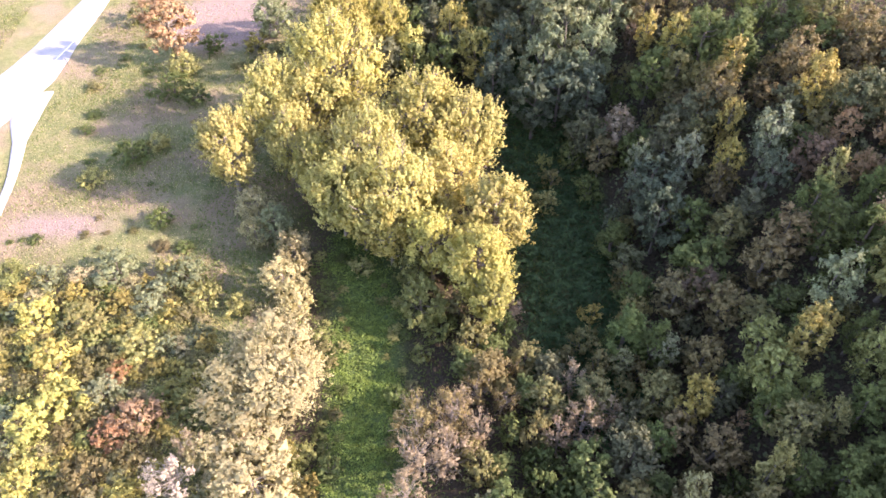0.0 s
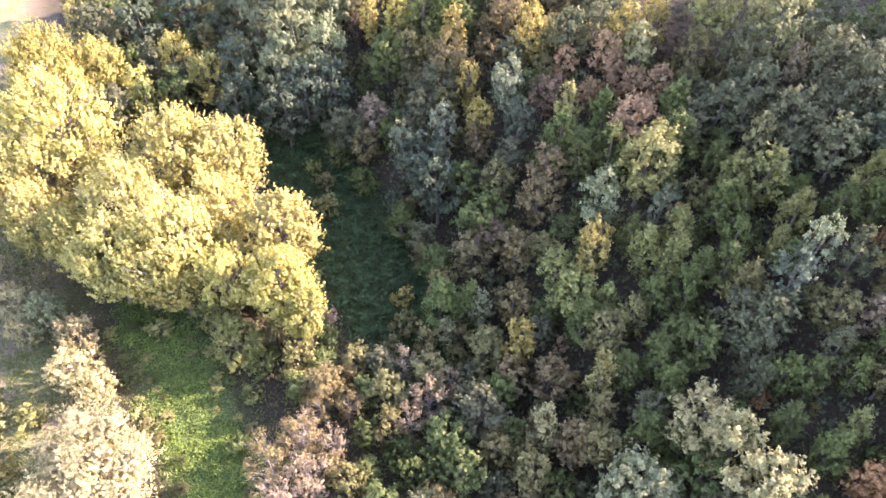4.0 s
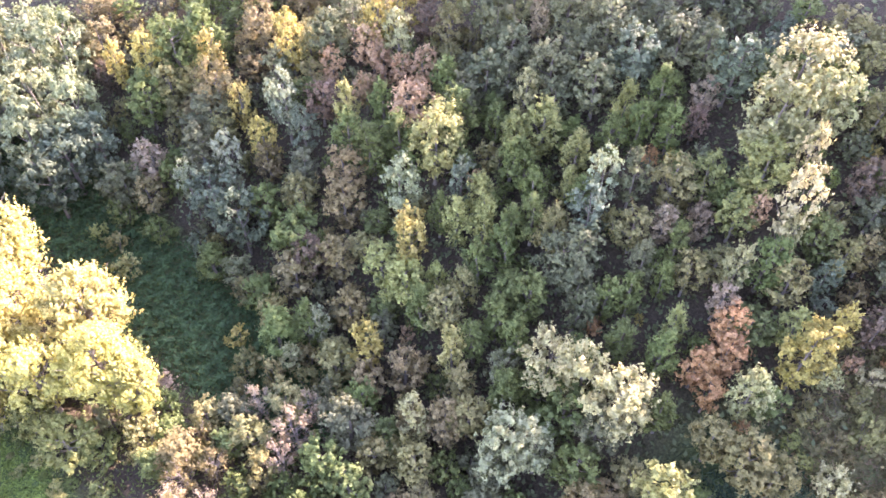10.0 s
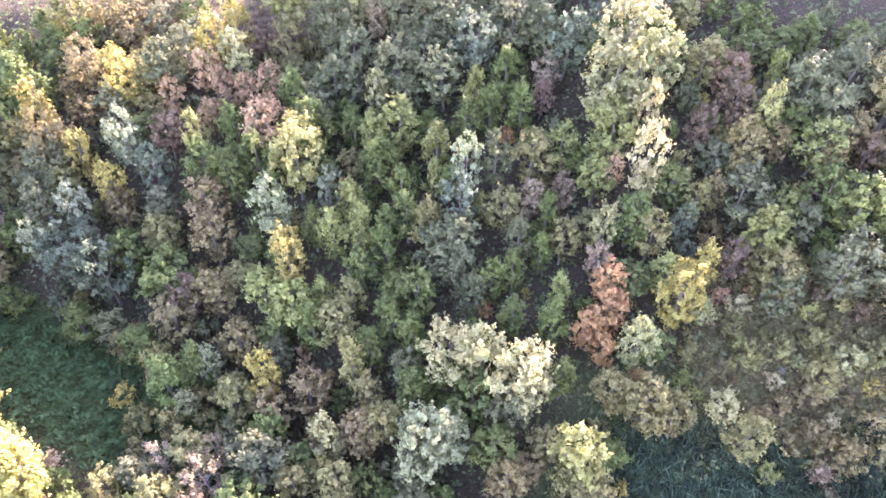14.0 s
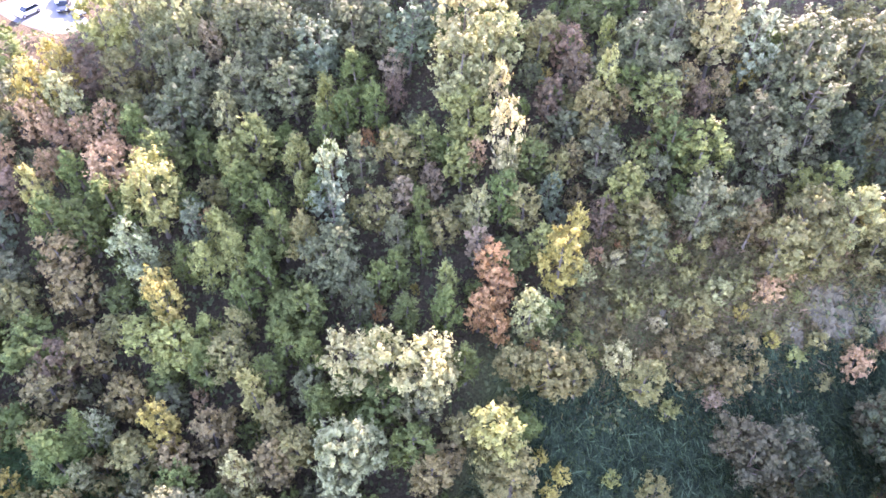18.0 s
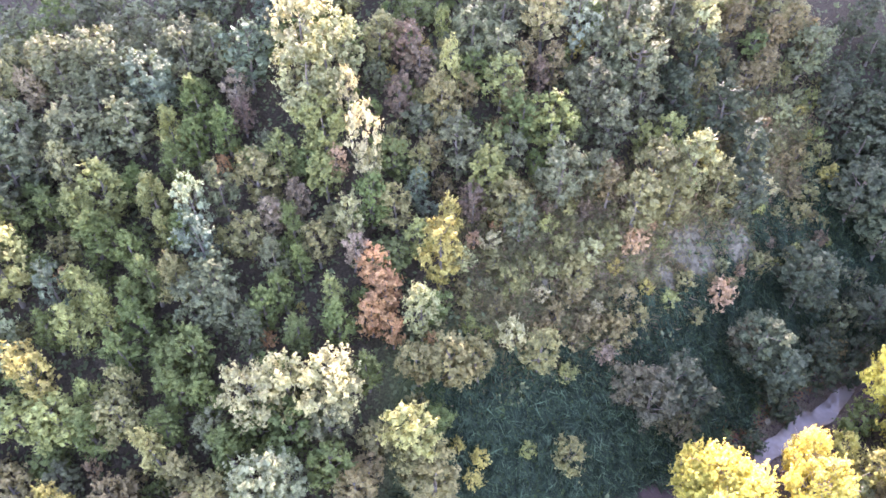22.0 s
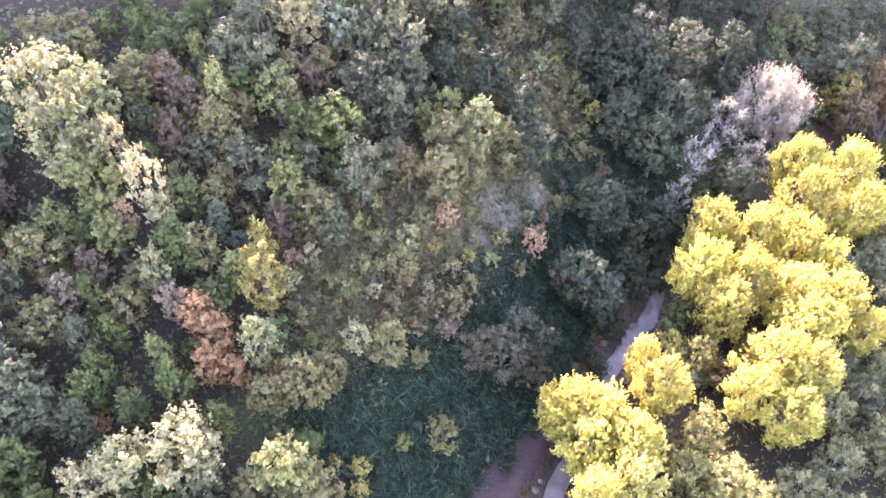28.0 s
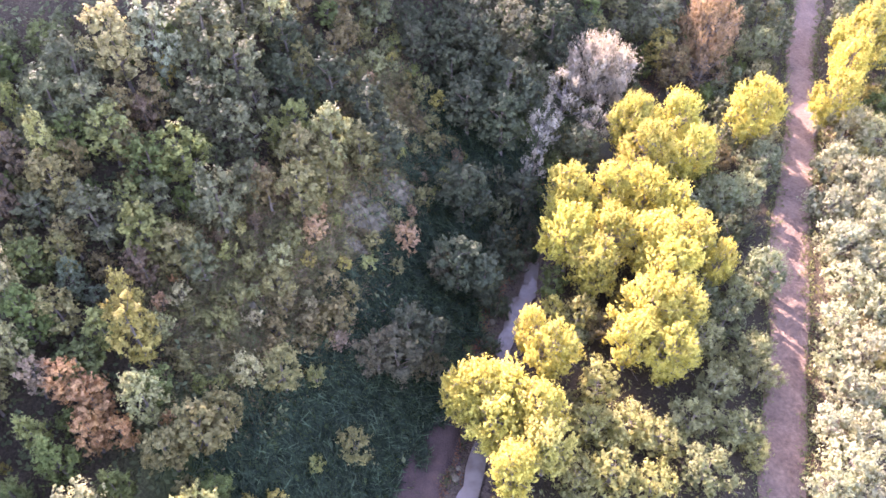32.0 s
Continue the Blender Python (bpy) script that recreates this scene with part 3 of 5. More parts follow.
plant("robinia", "teal", 46.6, 23.7, 9.4, 2.3)
plant("hornbeam", "lime", 59.0, 28.8, 7.2, 1.7)
plant("hornbeam", "green", 57.9, 26.4, 7.3, 1.8)
plant("hornbeam", "green", 55.3, 27.9, 7.7, 2.0)
plant("shrub", "rust", 57.5, 24.0, 2.6, 1.2)
plant("shrub", "gold", 58.6, 22.1, 2.3, 1.0)
plant("oak", "olive", 54.1, 19.4, 8.1, 2.6)
plant("oak", "lime", 56.9, 17.0, 7.1, 2.1)
plant("oak", "mauve", 52.8, 15.2, 6.0, 1.5)
plant("oak", "pinkish", 50.6, 17.7, 6.2, 1.6)
plant("oak", "olive", 48.6, 19.9, 7.0, 2.0)
plant("hornbeam", "green", 49.9, 15.5, 6.6, 1.5)
plant("oak", "olive", 48.2, 13.0, 6.7, 1.8)
plant("oak", "lime", 54.9, 12.6, 7.0, 2.0)
plant("oak", "peach", 56.6, 11.3, 5.5, 1.2)
plant("oak", "pale", 49.9, 9.5, 8.8, 1.6)
plant("hornbeam", "green", 41.0, 54.7, 9.3, 2.6)
plant("hornbeam", "green", 41.1, 50.8, 8.7, 2.4)
plant("hornbeam", "green", 43.9, 48.9, 8.8, 2.4)
plant("robinia", "teal", 42.9, 38.4, 8.6, 1.8)
plant("shrub", "peach", 46.4, 39.2, 2.1, 0.9)
plant("hornbeam", "lime", 43.4, 35.8, 7.6, 1.9)
plant("oak", "slate", 44.0, 22.9, 8.4, 2.7)
plant("hornbeam", "olive", 44.6, 26.8, 7.8, 2.0)
plant("hornbeam", "slate", 46.7, 17.1, 7.1, 1.7)
plant("hornbeam", "green", 46.6, 14.6, 6.3, 1.3)
plant("robinia", "cream", 60.7, 10.3, 10.2, 1.3)
plant("robinia", "cream", 56.0, 8.4, 11.3, 1.9)
plant("oak", "sunlit_ivory", 55.5, 7.3, 7.7, 1.1)
plant("oak", "pale", 66.6, 10.9, 10.1, 2.3)
plant("oak", "olive", 69.0, 7.6, 7.2, 2.1)
plant("oak", "mauve", 68.8, 4.4, 6.9, 2.0)
plant("oak", "mauve", 66.6, 2.8, 6.9, 1.9)
plant("shrub", "gold", 71.1, 2.6, 2.4, 1.1)
plant("shrub", "gold", 67.6, 6.2, 2.3, 1.0)
plant("oak", "mauve", 63.2, 5.0, 6.5, 1.7)
plant("oak", "slate", 69.5, -2.8, 9.0, 3.1)
plant("oak", "slate", 67.8, -5.5, 8.4, 2.8)
plant("oak", "slate", 73.2, -6.1, 8.6, 2.8)
plant("hornbeam", "lime", 72.0, 0.4, 5.7, 1.1)
plant("oak", "wan", 65.7, -0.6, 8.6, 1.5)
plant("oak", "green", 66.4, -2.9, 6.5, 1.7)
plant("oak", "olive", 62.5, 0.4, 7.7, 2.4)
plant("oak", "tan", 64.7, -2.4, 5.8, 1.4)
plant("oak", "lime", 65.5, -6.1, 7.6, 2.3)
plant("oak", "tan", 68.3, -9.0, 6.5, 1.7)
plant("oak", "sunlit_ivory", 73.4, -11.1, 11.3, 2.9)
plant("oak", "mint", 73.0, -15.0, 10.7, 2.6)
plant("shrub", "gold", 73.3, -15.4, 3.8, 1.9)
plant("shrub", "gold", 76.2, -19.4, 2.7, 1.2)
plant("oak", "slate", 73.3, -20.0, 10.3, 3.7)
plant("oak", "slate", 68.6, -21.1, 9.7, 3.4)
plant("oak", "slate", 70.3, -17.2, 7.2, 2.1)
plant("oak", "tan", 68.5, -12.1, 6.5, 1.7)
plant("oak", "mauve", 67.4, -10.5, 5.6, 1.3)
plant("oak", "tan", 64.4, -7.5, 6.6, 1.8)
plant("oak", "green", 61.2, -8.4, 8.1, 2.6)
plant("oak", "lime", 60.8, -11.6, 8.5, 2.8)
plant("oak", "slate", 65.6, -16.1, 8.1, 2.6)
plant("shrub", "tan", 69.6, -20.1, 2.3, 1.0)
plant("oak", "slate", 62.1, -17.9, 8.3, 2.7)
plant("oak", "slate", 76.6, -26.7, 9.7, 3.4)
plant("oak", "pale", 75.9, -29.7, 10.8, 2.7)
plant("oak", "olive", 82.0, -33.7, 8.8, 3.0)
plant("oak", "tan", 79.7, -35.1, 7.4, 2.2)
plant("oak", "deep", 72.4, -30.0, 8.1, 2.6)
plant("oak", "deep", 67.3, -26.2, 7.8, 2.4)
plant("oak", "olive", 70.5, -30.2, 6.6, 1.8)
plant("oak", "slate", 65.4, -22.5, 7.8, 2.4)
plant("oak", "slate", 58.6, -1.4, 8.3, 2.7)
plant("oak", "lime", 55.4, -4.7, 8.2, 2.6)
plant("oak", "lime", 59.2, -5.3, 6.6, 1.8)
plant("oak", "slate", 58.6, -7.2, 6.4, 1.7)
plant("oak", "green", 56.9, 5.5, 7.0, 2.0)
plant("oak", "tan", 58.4, 1.4, 6.1, 1.5)
plant("oak", "olive", 56.9, 3.0, 6.4, 1.7)
plant("oak", "teal", 55.0, 3.1, 5.8, 1.4)
plant("oak", "green", 52.6, 7.7, 7.6, 2.3)
plant("oak", "olive", 52.2, 5.2, 7.0, 2.0)
plant("oak", "gold", 50.7, -0.5, 8.2, 1.3)
plant("oak", "lime", 49.4, 2.7, 6.3, 1.6)
plant("oak", "gold", 46.9, 0.5, 10.0, 2.3)
plant("shrub", "peach", 51.1, -2.9, 2.3, 1.0)
plant("oak", "mauve", 53.2, -2.9, 6.2, 1.6)
plant("oak", "olive", 52.9, -6.5, 7.9, 2.5)
plant("oak", "slate", 51.7, -7.9, 6.9, 2.0)
plant("oak", "slate", 55.6, -12.2, 8.8, 2.9)
plant("oak", "tan", 56.0, -17.7, 6.3, 1.7)
plant("oak", "slate", 57.3, -16.5, 6.4, 1.7)
plant("oak", "lime", 62.1, -22.0, 6.1, 1.5)
plant("oak", "lime", 63.3, -25.1, 6.9, 1.9)
plant("oak", "olive", 58.1, -23.0, 8.2, 2.7)
plant("oak", "pale", 58.8, -27.2, 10.0, 2.3)
plant("oak", "olive", 54.0, -20.4, 8.1, 2.6)
plant("oak", "olive", 55.6, -24.6, 8.0, 2.5)
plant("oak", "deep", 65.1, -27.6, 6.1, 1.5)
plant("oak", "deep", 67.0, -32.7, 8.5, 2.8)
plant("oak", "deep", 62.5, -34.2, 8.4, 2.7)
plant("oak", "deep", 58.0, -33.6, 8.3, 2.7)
plant("oak", "olive", 58.4, -30.8, 7.6, 2.3)
plant("shrub", "wan", 53.0, -11.0, 2.7, 1.2)
plant("shrub", "wan", 54.9, -13.5, 2.5, 1.1)
plant("shrub", "mauve", 54.9, -15.1, 2.3, 1.0)
plant("shrub", "rust", 52.9, -5.3, 1.9, 0.8)
plant("shrub", "mauve", 54.9, -11.0, 2.1, 0.9)
plant("oak", "pinkish", 47.9, 9.4, 5.9, 1.4)
plant("oak", "silver", 38.9, 43.9, 10.4, 2.5)
plant("oak", "tan", 37.6, 52.1, 8.3, 2.7)
plant("oak", "tan", 34.6, 49.2, 8.2, 2.7)
plant("oak", "gold", 35.5, 39.2, 10.1, 2.3)
plant("oak", "lime", 32.5, 40.2, 8.2, 2.6)
plant("oak", "lime", 32.4, 36.5, 8.6, 2.8)
plant("hornbeam", "green", 39.9, 38.6, 7.1, 1.7)
plant("hornbeam", "lime", 40.0, 36.2, 7.5, 1.9)
plant("hornbeam", "lime", 41.4, 33.7, 7.5, 1.9)
plant("hornbeam", "green", 38.5, 31.3, 7.5, 1.9)
plant("hornbeam", "olive", 36.0, 31.2, 7.0, 1.7)
plant("hornbeam", "green", 40.8, 29.4, 7.5, 1.9)
plant("hornbeam", "green", 43.0, 30.5, 6.9, 1.6)
plant("hornbeam", "lime", 35.3, 34.2, 6.6, 1.5)
plant("oak", "olive", 32.6, 30.6, 8.0, 2.5)
plant("hornbeam", "green", 31.7, 33.5, 8.0, 2.1)
plant("oak", "slate", 42.2, 23.4, 8.6, 2.9)
plant("hornbeam", "slate", 41.6, 20.7, 7.5, 1.8)
plant("hornbeam", "green", 38.2, 24.5, 8.3, 2.2)
plant("hornbeam", "slate", 39.8, 19.6, 7.0, 1.6)
plant("hornbeam", "green", 35.2, 25.9, 7.4, 1.8)
plant("hornbeam", "green", 34.7, 23.1, 7.7, 2.0)
plant("hornbeam", "green", 32.4, 26.4, 7.1, 1.7)
plant("shrub", "rust", 40.7, 17.8, 2.5, 1.1)
plant("hornbeam", "green", 39.9, 14.4, 6.9, 1.6)
plant("hornbeam", "green", 41.0, 10.6, 7.7, 1.9)
plant("hornbeam", "lime", 43.8, 11.1, 6.2, 1.3)
plant("shrub", "gold", 43.7, 14.6, 1.6, 0.6)
plant("hornbeam", "green", 42.0, 17.8, 6.8, 1.6)
plant("hornbeam", "green", 43.6, 16.1, 6.8, 1.6)
plant("oak", "sunlit_ivory", 34.1, 18.5, 11.5, 3.1)
plant("oak", "sunlit_ivory", 34.6, 14.7, 11.0, 2.8)
plant("oak", "sunlit_ivory", 34.2, 10.5, 11.6, 3.1)
plant("oak", "green", 31.7, 14.2, 8.3, 2.7)
plant("oak", "green", 32.6, 17.9, 7.7, 2.4)
plant("oak", "slate", 32.3, 11.0, 7.9, 2.5)
plant("oak", "silver", 26.2, 16.2, 12.2, 3.4)
plant("oak", "silver", 28.0, 14.4, 9.6, 2.1)
plant("oak", "slate", 25.0, 17.1, 7.8, 2.4)
plant("oak", "tan", 27.6, 8.4, 7.2, 2.1)
plant("oak", "green", 29.2, 10.9, 7.8, 2.4)
plant("hornbeam", "wan", 29.7, 26.9, 9.4, 1.6)
plant("hornbeam", "olive", 28.5, 24.7, 7.0, 1.7)
plant("shrub", "peach", 30.1, 34.3, 2.5, 1.1)
plant("oak", "tan", 26.1, 30.8, 7.7, 2.4)
plant("oak", "sunlit_ivory", 22.9, 25.8, 9.1, 1.8)
plant("oak", "tan", 30.2, 45.9, 7.9, 2.5)
plant("oak", "mauve", 28.6, 49.0, 8.1, 2.6)
plant("oak", "tan", 26.1, 49.3, 8.1, 2.6)
plant("oak", "tan", 27.1, 40.6, 7.5, 2.2)
plant("oak", "gold", 25.2, 35.2, 9.5, 2.0)
plant("oak", "tan", 23.4, 33.1, 7.3, 2.2)
plant("oak", "silver", 24.0, 41.6, 8.3, 1.4)
plant("hornbeam", "green", 23.2, 43.4, 8.8, 2.4)
plant("hornbeam", "green", 20.3, 44.9, 9.0, 2.5)
plant("oak", "olive", 22.0, 37.2, 7.9, 2.5)
plant("oak", "olive", 26.7, 22.0, 7.6, 2.3)
plant("hornbeam", "green", 30.1, 20.1, 8.2, 2.2)
plant("oak", "slate", 32.1, 22.5, 6.8, 1.9)
plant("oak", "tan", 24.8, 23.2, 7.8, 2.4)
plant("hornbeam", "green", 36.9, 7.5, 6.9, 1.6)
plant("oak", "rust", 46.2, 7.3, 6.7, 1.8)
plant("oak", "rust", 44.0, 6.0, 7.3, 2.2)
plant("oak", "rust", 42.0, 7.4, 6.4, 1.7)
plant("oak", "rust", 40.8, 5.2, 5.9, 1.4)
plant("oak", "pale", 41.6, 2.3, 9.2, 1.9)
plant("oak", "olive", 37.7, 2.7, 7.0, 2.0)
plant("oak", "olive", 38.1, -0.5, 8.4, 2.7)
plant("oak", "olive", 38.4, -3.3, 7.0, 2.0)
plant("shrub", "rust", 41.4, 1.5, 2.0, 0.8)
plant("oak", "wan", 31.1, 2.7, 11.1, 2.8)
plant("oak", "olive", 28.4, 1.0, 8.7, 2.9)
plant("shrub", "gold", 32.4, -1.3, 2.2, 0.9)
plant("shrub", "gold", 31.5, -3.4, 2.6, 1.2)
plant("shrub", "gold", 29.7, -2.9, 2.6, 1.2)
plant("oak", "olive", 29.2, 3.6, 6.7, 1.8)
plant("oak", "olive", 39.7, -9.5, 7.5, 2.2)
plant("shrub", "lime", 39.2, -12.7, 2.8, 1.3)
plant("shrub", "olive", 31.9, -12.3, 4.1, 2.1)
plant("shrub", "lime", 32.4, -8.3, 2.4, 1.0)
plant("oak", "shade_brown", 36.3, -21.1, 8.3, 2.7)
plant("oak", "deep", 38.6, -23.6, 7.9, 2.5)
plant("oak", "shade_brown", 37.5, -19.0, 7.4, 2.2)
plant("shrub", "shade_brown", 35.4, -24.2, 4.6, 2.3)
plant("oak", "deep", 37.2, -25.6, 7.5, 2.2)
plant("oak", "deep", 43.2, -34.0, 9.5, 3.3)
plant("oak", "shade_brown", 44.6, -32.5, 6.4, 1.7)
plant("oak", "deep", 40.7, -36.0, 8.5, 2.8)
plant("shrub", "peach", 52.1, -20.5, 3.3, 1.6)
plant("shrub", "peach", 54.2, -22.4, 2.5, 1.1)
plant("shrub", "gold", 49.7, -18.3, 2.2, 0.9)
plant("shrub", "olive", 48.4, -13.7, 4.3, 2.2)
plant("shrub", "pale", 50.4, -15.4, 3.5, 1.7)
plant("shrub", "tan", 46.6, -13.5, 3.7, 1.8)
plant("shrub", "gold", 48.0, -21.7, 2.3, 1.0)
plant("shrub", "olive", 53.8, -36.4, 3.2, 1.5)
plant("shrub", "olive", 46.7, -6.9, 4.1, 2.0)
plant("shrub", "tan", 43.1, -17.7, 4.6, 2.4)
plant("shrub", "pinkish", 41.4, -16.8, 3.0, 1.4)
plant("shrub", "olive", 48.6, -9.6, 3.5, 1.7)
plant("shrub", "olive", 48.9, -5.0, 3.1, 1.5)
plant("shrub", "tan", 43.9, -15.0, 3.3, 1.6)
plant("shrub", "olive", 45.1, -20.7, 2.9, 1.3)
plant("shrub", "tan", 44.8, -11.5, 3.1, 1.5)
plant("shrub", "olive", 50.8, -12.3, 3.1, 1.5)
plant("shrub", "olive", 51.9, -17.5, 3.3, 1.6)
plant("shrub", "tan", 44.8, -5.5, 2.9, 1.3)
plant("shrub", "olive", 46.8, -27.8, 2.7, 1.2)
plant("robinia", "silver", 17.6, 109.5, 15.9, 4.7)
plant("robinia", "silver", 22.7, 103.0, 15.7, 4.5)
plant("robinia", "silver", 25.4, 97.3, 14.8, 4.0)
plant("robinia", "silver", 14.8, 102.4, 15.4, 4.3)
plant("robinia", "silver", 19.0, 93.7, 15.7, 4.5)
plant("robinia", "silver", 21.9, 89.3, 13.9, 3.5)
plant("robinia", "teal", 10.2, 98.8, 11.9, 3.8)
plant("robinia", "silver", 14.9, 90.6, 14.6, 3.9)
plant("robinia", "teal", 17.3, 86.1, 12.1, 3.9)
plant("robinia", "teal", 21.3, 84.6, 10.7, 3.0)
plant("robinia", "teal", 8.1, 91.1, 11.3, 3.4)
plant("robinia", "teal", 13.6, 84.4, 11.3, 3.4)
plant("oak", "tan", 30.7, 96.7, 8.5, 2.8)
plant("oak", "gold", 29.9, 91.1, 9.2, 1.8)
plant("oak", "mauve", 28.4, 93.3, 6.0, 1.5)
plant("oak", "gold", 32.3, 87.6, 10.1, 2.3)
plant("oak", "green", 29.3, 83.8, 9.1, 3.1)
plant("oak", "green", 35.9, 84.6, 9.9, 3.5)
plant("oak", "olive", 32.4, 82.8, 8.3, 2.7)
plant("hornbeam", "green", 39.6, 82.2, 9.4, 2.7)
plant("oak", "gold", 37.6, 78.1, 10.0, 2.2)
plant("oak", "tan", 35.6, 74.8, 9.4, 3.2)
plant("oak", "gold", 35.9, 70.3, 8.9, 1.7)
plant("oak", "slate", 32.8, 73.4, 8.7, 2.9)
plant("oak", "tan", 44.7, 75.8, 8.9, 3.0)
plant("oak", "gold", 44.9, 70.3, 10.2, 2.3)
plant("oak", "olive", 46.6, 68.6, 6.4, 1.7)
plant("oak", "slate", 42.2, 70.4, 7.7, 2.4)
plant("oak", "slate", 48.4, 66.4, 8.9, 3.0)
plant("oak", "slate", 51.6, 65.6, 8.3, 2.7)
plant("oak", "gold", 53.0, 62.2, 10.1, 2.3)
plant("oak", "peach", 46.7, 64.6, 6.7, 1.8)
plant("oak", "peach", 51.0, 61.1, 7.6, 2.3)
plant("robinia", "mint", 38.8, 64.5, 12.0, 2.4)
plant("robinia", "teal", 38.5, 61.1, 9.0, 2.1)
plant("oak", "mauve", 42.5, 61.9, 7.5, 2.3)
plant("hornbeam", "wan", 42.8, 57.1, 9.4, 1.6)
plant("oak", "peach", 46.7, 57.9, 6.3, 1.6)
plant("oak", "gold", 35.1, 64.6, 9.5, 2.0)
plant("oak", "tan", 33.9, 63.1, 7.3, 2.1)
plant("oak", "green", 30.1, 59.3, 8.1, 2.6)
plant("oak", "pinkish", 24.9, 76.8, 8.5, 2.8)
plant("oak", "tan", 21.9, 74.2, 7.3, 2.1)
plant("oak", "green", 25.3, 73.7, 6.5, 1.7)
plant("shrub", "lime", 24.0, 74.8, 2.4, 1.1)
plant("robinia", "mint", 30.3, 65.9, 11.3, 1.9)
plant("robinia", "teal", 26.3, 64.7, 10.9, 3.2)
plant("robinia", "teal", 26.5, 59.4, 11.3, 3.4)
plant("robinia", "mint", 25.2, 68.3, 10.8, 1.6)
plant("oak", "slate", 20.5, 77.3, 8.8, 2.9)
plant("shrub", "green", 18.8, 77.1, 4.7, 2.4)
plant("shrub", "lime", 14.7, 77.2, 3.1, 1.4)
plant("shrub", "olive", 15.3, 73.4, 3.5, 1.7)
plant("shrub", "wan", 14.1, 69.1, 4.0, 2.0)
plant("shrub", "green", 20.1, 70.4, 4.6, 2.4)
plant("oak", "green", 28.7, 51.2, 9.6, 3.4)
plant("oak", "olive", 33.3, 55.5, 8.3, 2.7)
plant("oak", "slate", 35.7, 57.8, 7.5, 2.2)
plant("oak", "slate", 29.5, 71.8, 9.0, 3.0)
plant("oak", "olive", 33.1, 70.3, 7.4, 2.2)
plant("shrub", "gold", 17.6, 50.0, 3.2, 1.5)
plant("shrub", "olive", 16.1, 45.9, 4.3, 2.2)
plant("shrub", "olive", 13.7, 44.1, 3.1, 1.5)
plant("bare", "pinkish", 13.8, 40.4, 6.6, 1.9)
plant("bare", "pinkish", 14.2, 34.6, 7.8, 2.7)
plant("bare", "pinkish", 17.2, 35.9, 6.1, 1.6)
plant("bare", "pinkish", 11.6, 33.1, 6.4, 1.8)
plant("bare", "tan", 3.7, 38.6, 6.3, 1.8)
plant("bare", "tan", 6.0, 37.7, 6.2, 1.7)
plant("bare", "pinkish", 1.5, 37.0, 6.6, 1.9)
plant("bare", "pinkish", 3.6, 34.3, 6.2, 1.7)
plant("bare", "tan", 7.6, 41.8, 4.9, 0.9)
plant("shrub", "olive", 19.4, 39.0, 4.0, 2.0)
plant("oak", "slate", 18.1, 30.5, 8.6, 2.9)
plant("oak", "green", 14.3, 29.9, 8.1, 2.6)
plant("shrub", "green", 9.5, 31.3, 4.1, 2.1)
plant("oak", "green", 14.0, 25.9, 7.9, 2.5)
plant("oak", "tan", 23.2, 26.3, 6.7, 1.8)
plant("oak", "green", 21.5, 32.0, 7.1, 2.0)
plant("oak", "olive", 19.9, 22.7, 7.4, 2.2)
plant("oak", "olive", 18.2, 26.2, 6.9, 1.9)
plant("robinia", "teal", 18.3, 120.0, 12.9, 4.3)
plant("robinia", "silver", 21.9, 113.0, 14.5, 3.8)
plant("poplar", "straw", -16.2, 103.5, 17.4, 6.7)
plant("poplar", "straw", -9.2, 105.4, 12.8, 4.0)
plant("willow", "silver", -29.7, 113.9, 7.5, 4.0)
plant("shrub", "gold", -32.4, 109.5, 3.2, 2.7)
plant("oak", "peach", -45.7, 106.3, 12.1, 4.7)
plant("shrub", "olive", -55.4, 119.1, 3.8, 3.3)
plant("poplar", "citron", -15.3, 86.5, 19.4, 7.9)
plant("poplar", "citron", -24.2, 82.6, 15.7, 5.7)
plant("poplar", "citron", -18.6, 80.4, 14.9, 5.2)
plant("poplar", "citron", -29.0, 73.6, 13.8, 4.6)
plant("poplar", "citron", -2.0, 76.7, 17.0, 6.5)
plant("poplar", "citron", 3.6, 75.9, 14.6, 5.1)
plant("poplar", "citron", -9.2, 69.9, 16.8, 6.3)
plant("poplar", "citron", -12.9, 64.2, 14.2, 4.9)
plant("poplar", "citron", -4.3, 62.4, 16.2, 6.0)
plant("poplar", "citron", 0.5, 66.7, 14.1, 4.8)
plant("poplar", "citron", 6.1, 60.3, 14.3, 4.9)
plant("poplar", "straw", 4.3, 52.7, 13.4, 4.4)
plant("poplar", "straw", -6.5, 59.3, 11.6, 3.3)
plant("poplar", "straw", 5.5, 49.2, 10.7, 2.8)
plant("willow", "lime", -2.7, 50.8, 7.0, 3.5)
plant("shrub", "lime", -0.7, 48.1, 2.9, 2.4)
plant("shrub", "lime", -2.7, 45.0, 2.0, 1.5)
plant("shrub", "pinkish", 8.2, 51.2, 2.2, 1.7)
plant("willow", "cream", -24.9, 67.2, 6.0, 2.8)
plant("willow", "silver", -21.7, 63.9, 6.2, 2.9)
plant("willow", "cream", -24.6, 63.0, 5.1, 2.1)
plant("willow", "cream", -18.9, 59.4, 6.0, 2.8)
plant("willow", "cream", -19.7, 54.8, 6.1, 2.9)
plant("willow", "cream", -17.6, 51.6, 5.6, 2.5)
plant("willow", "cream", -18.8, 40.8, 8.6, 7.5)
plant("willow", "cream", -19.4, 29.3, 6.4, 5.1)
plant("willow", "cream", -24.6, 32.3, 5.3, 2.3)
plant("bare", "white", -27.2, 28.9, 7.7, 2.6)
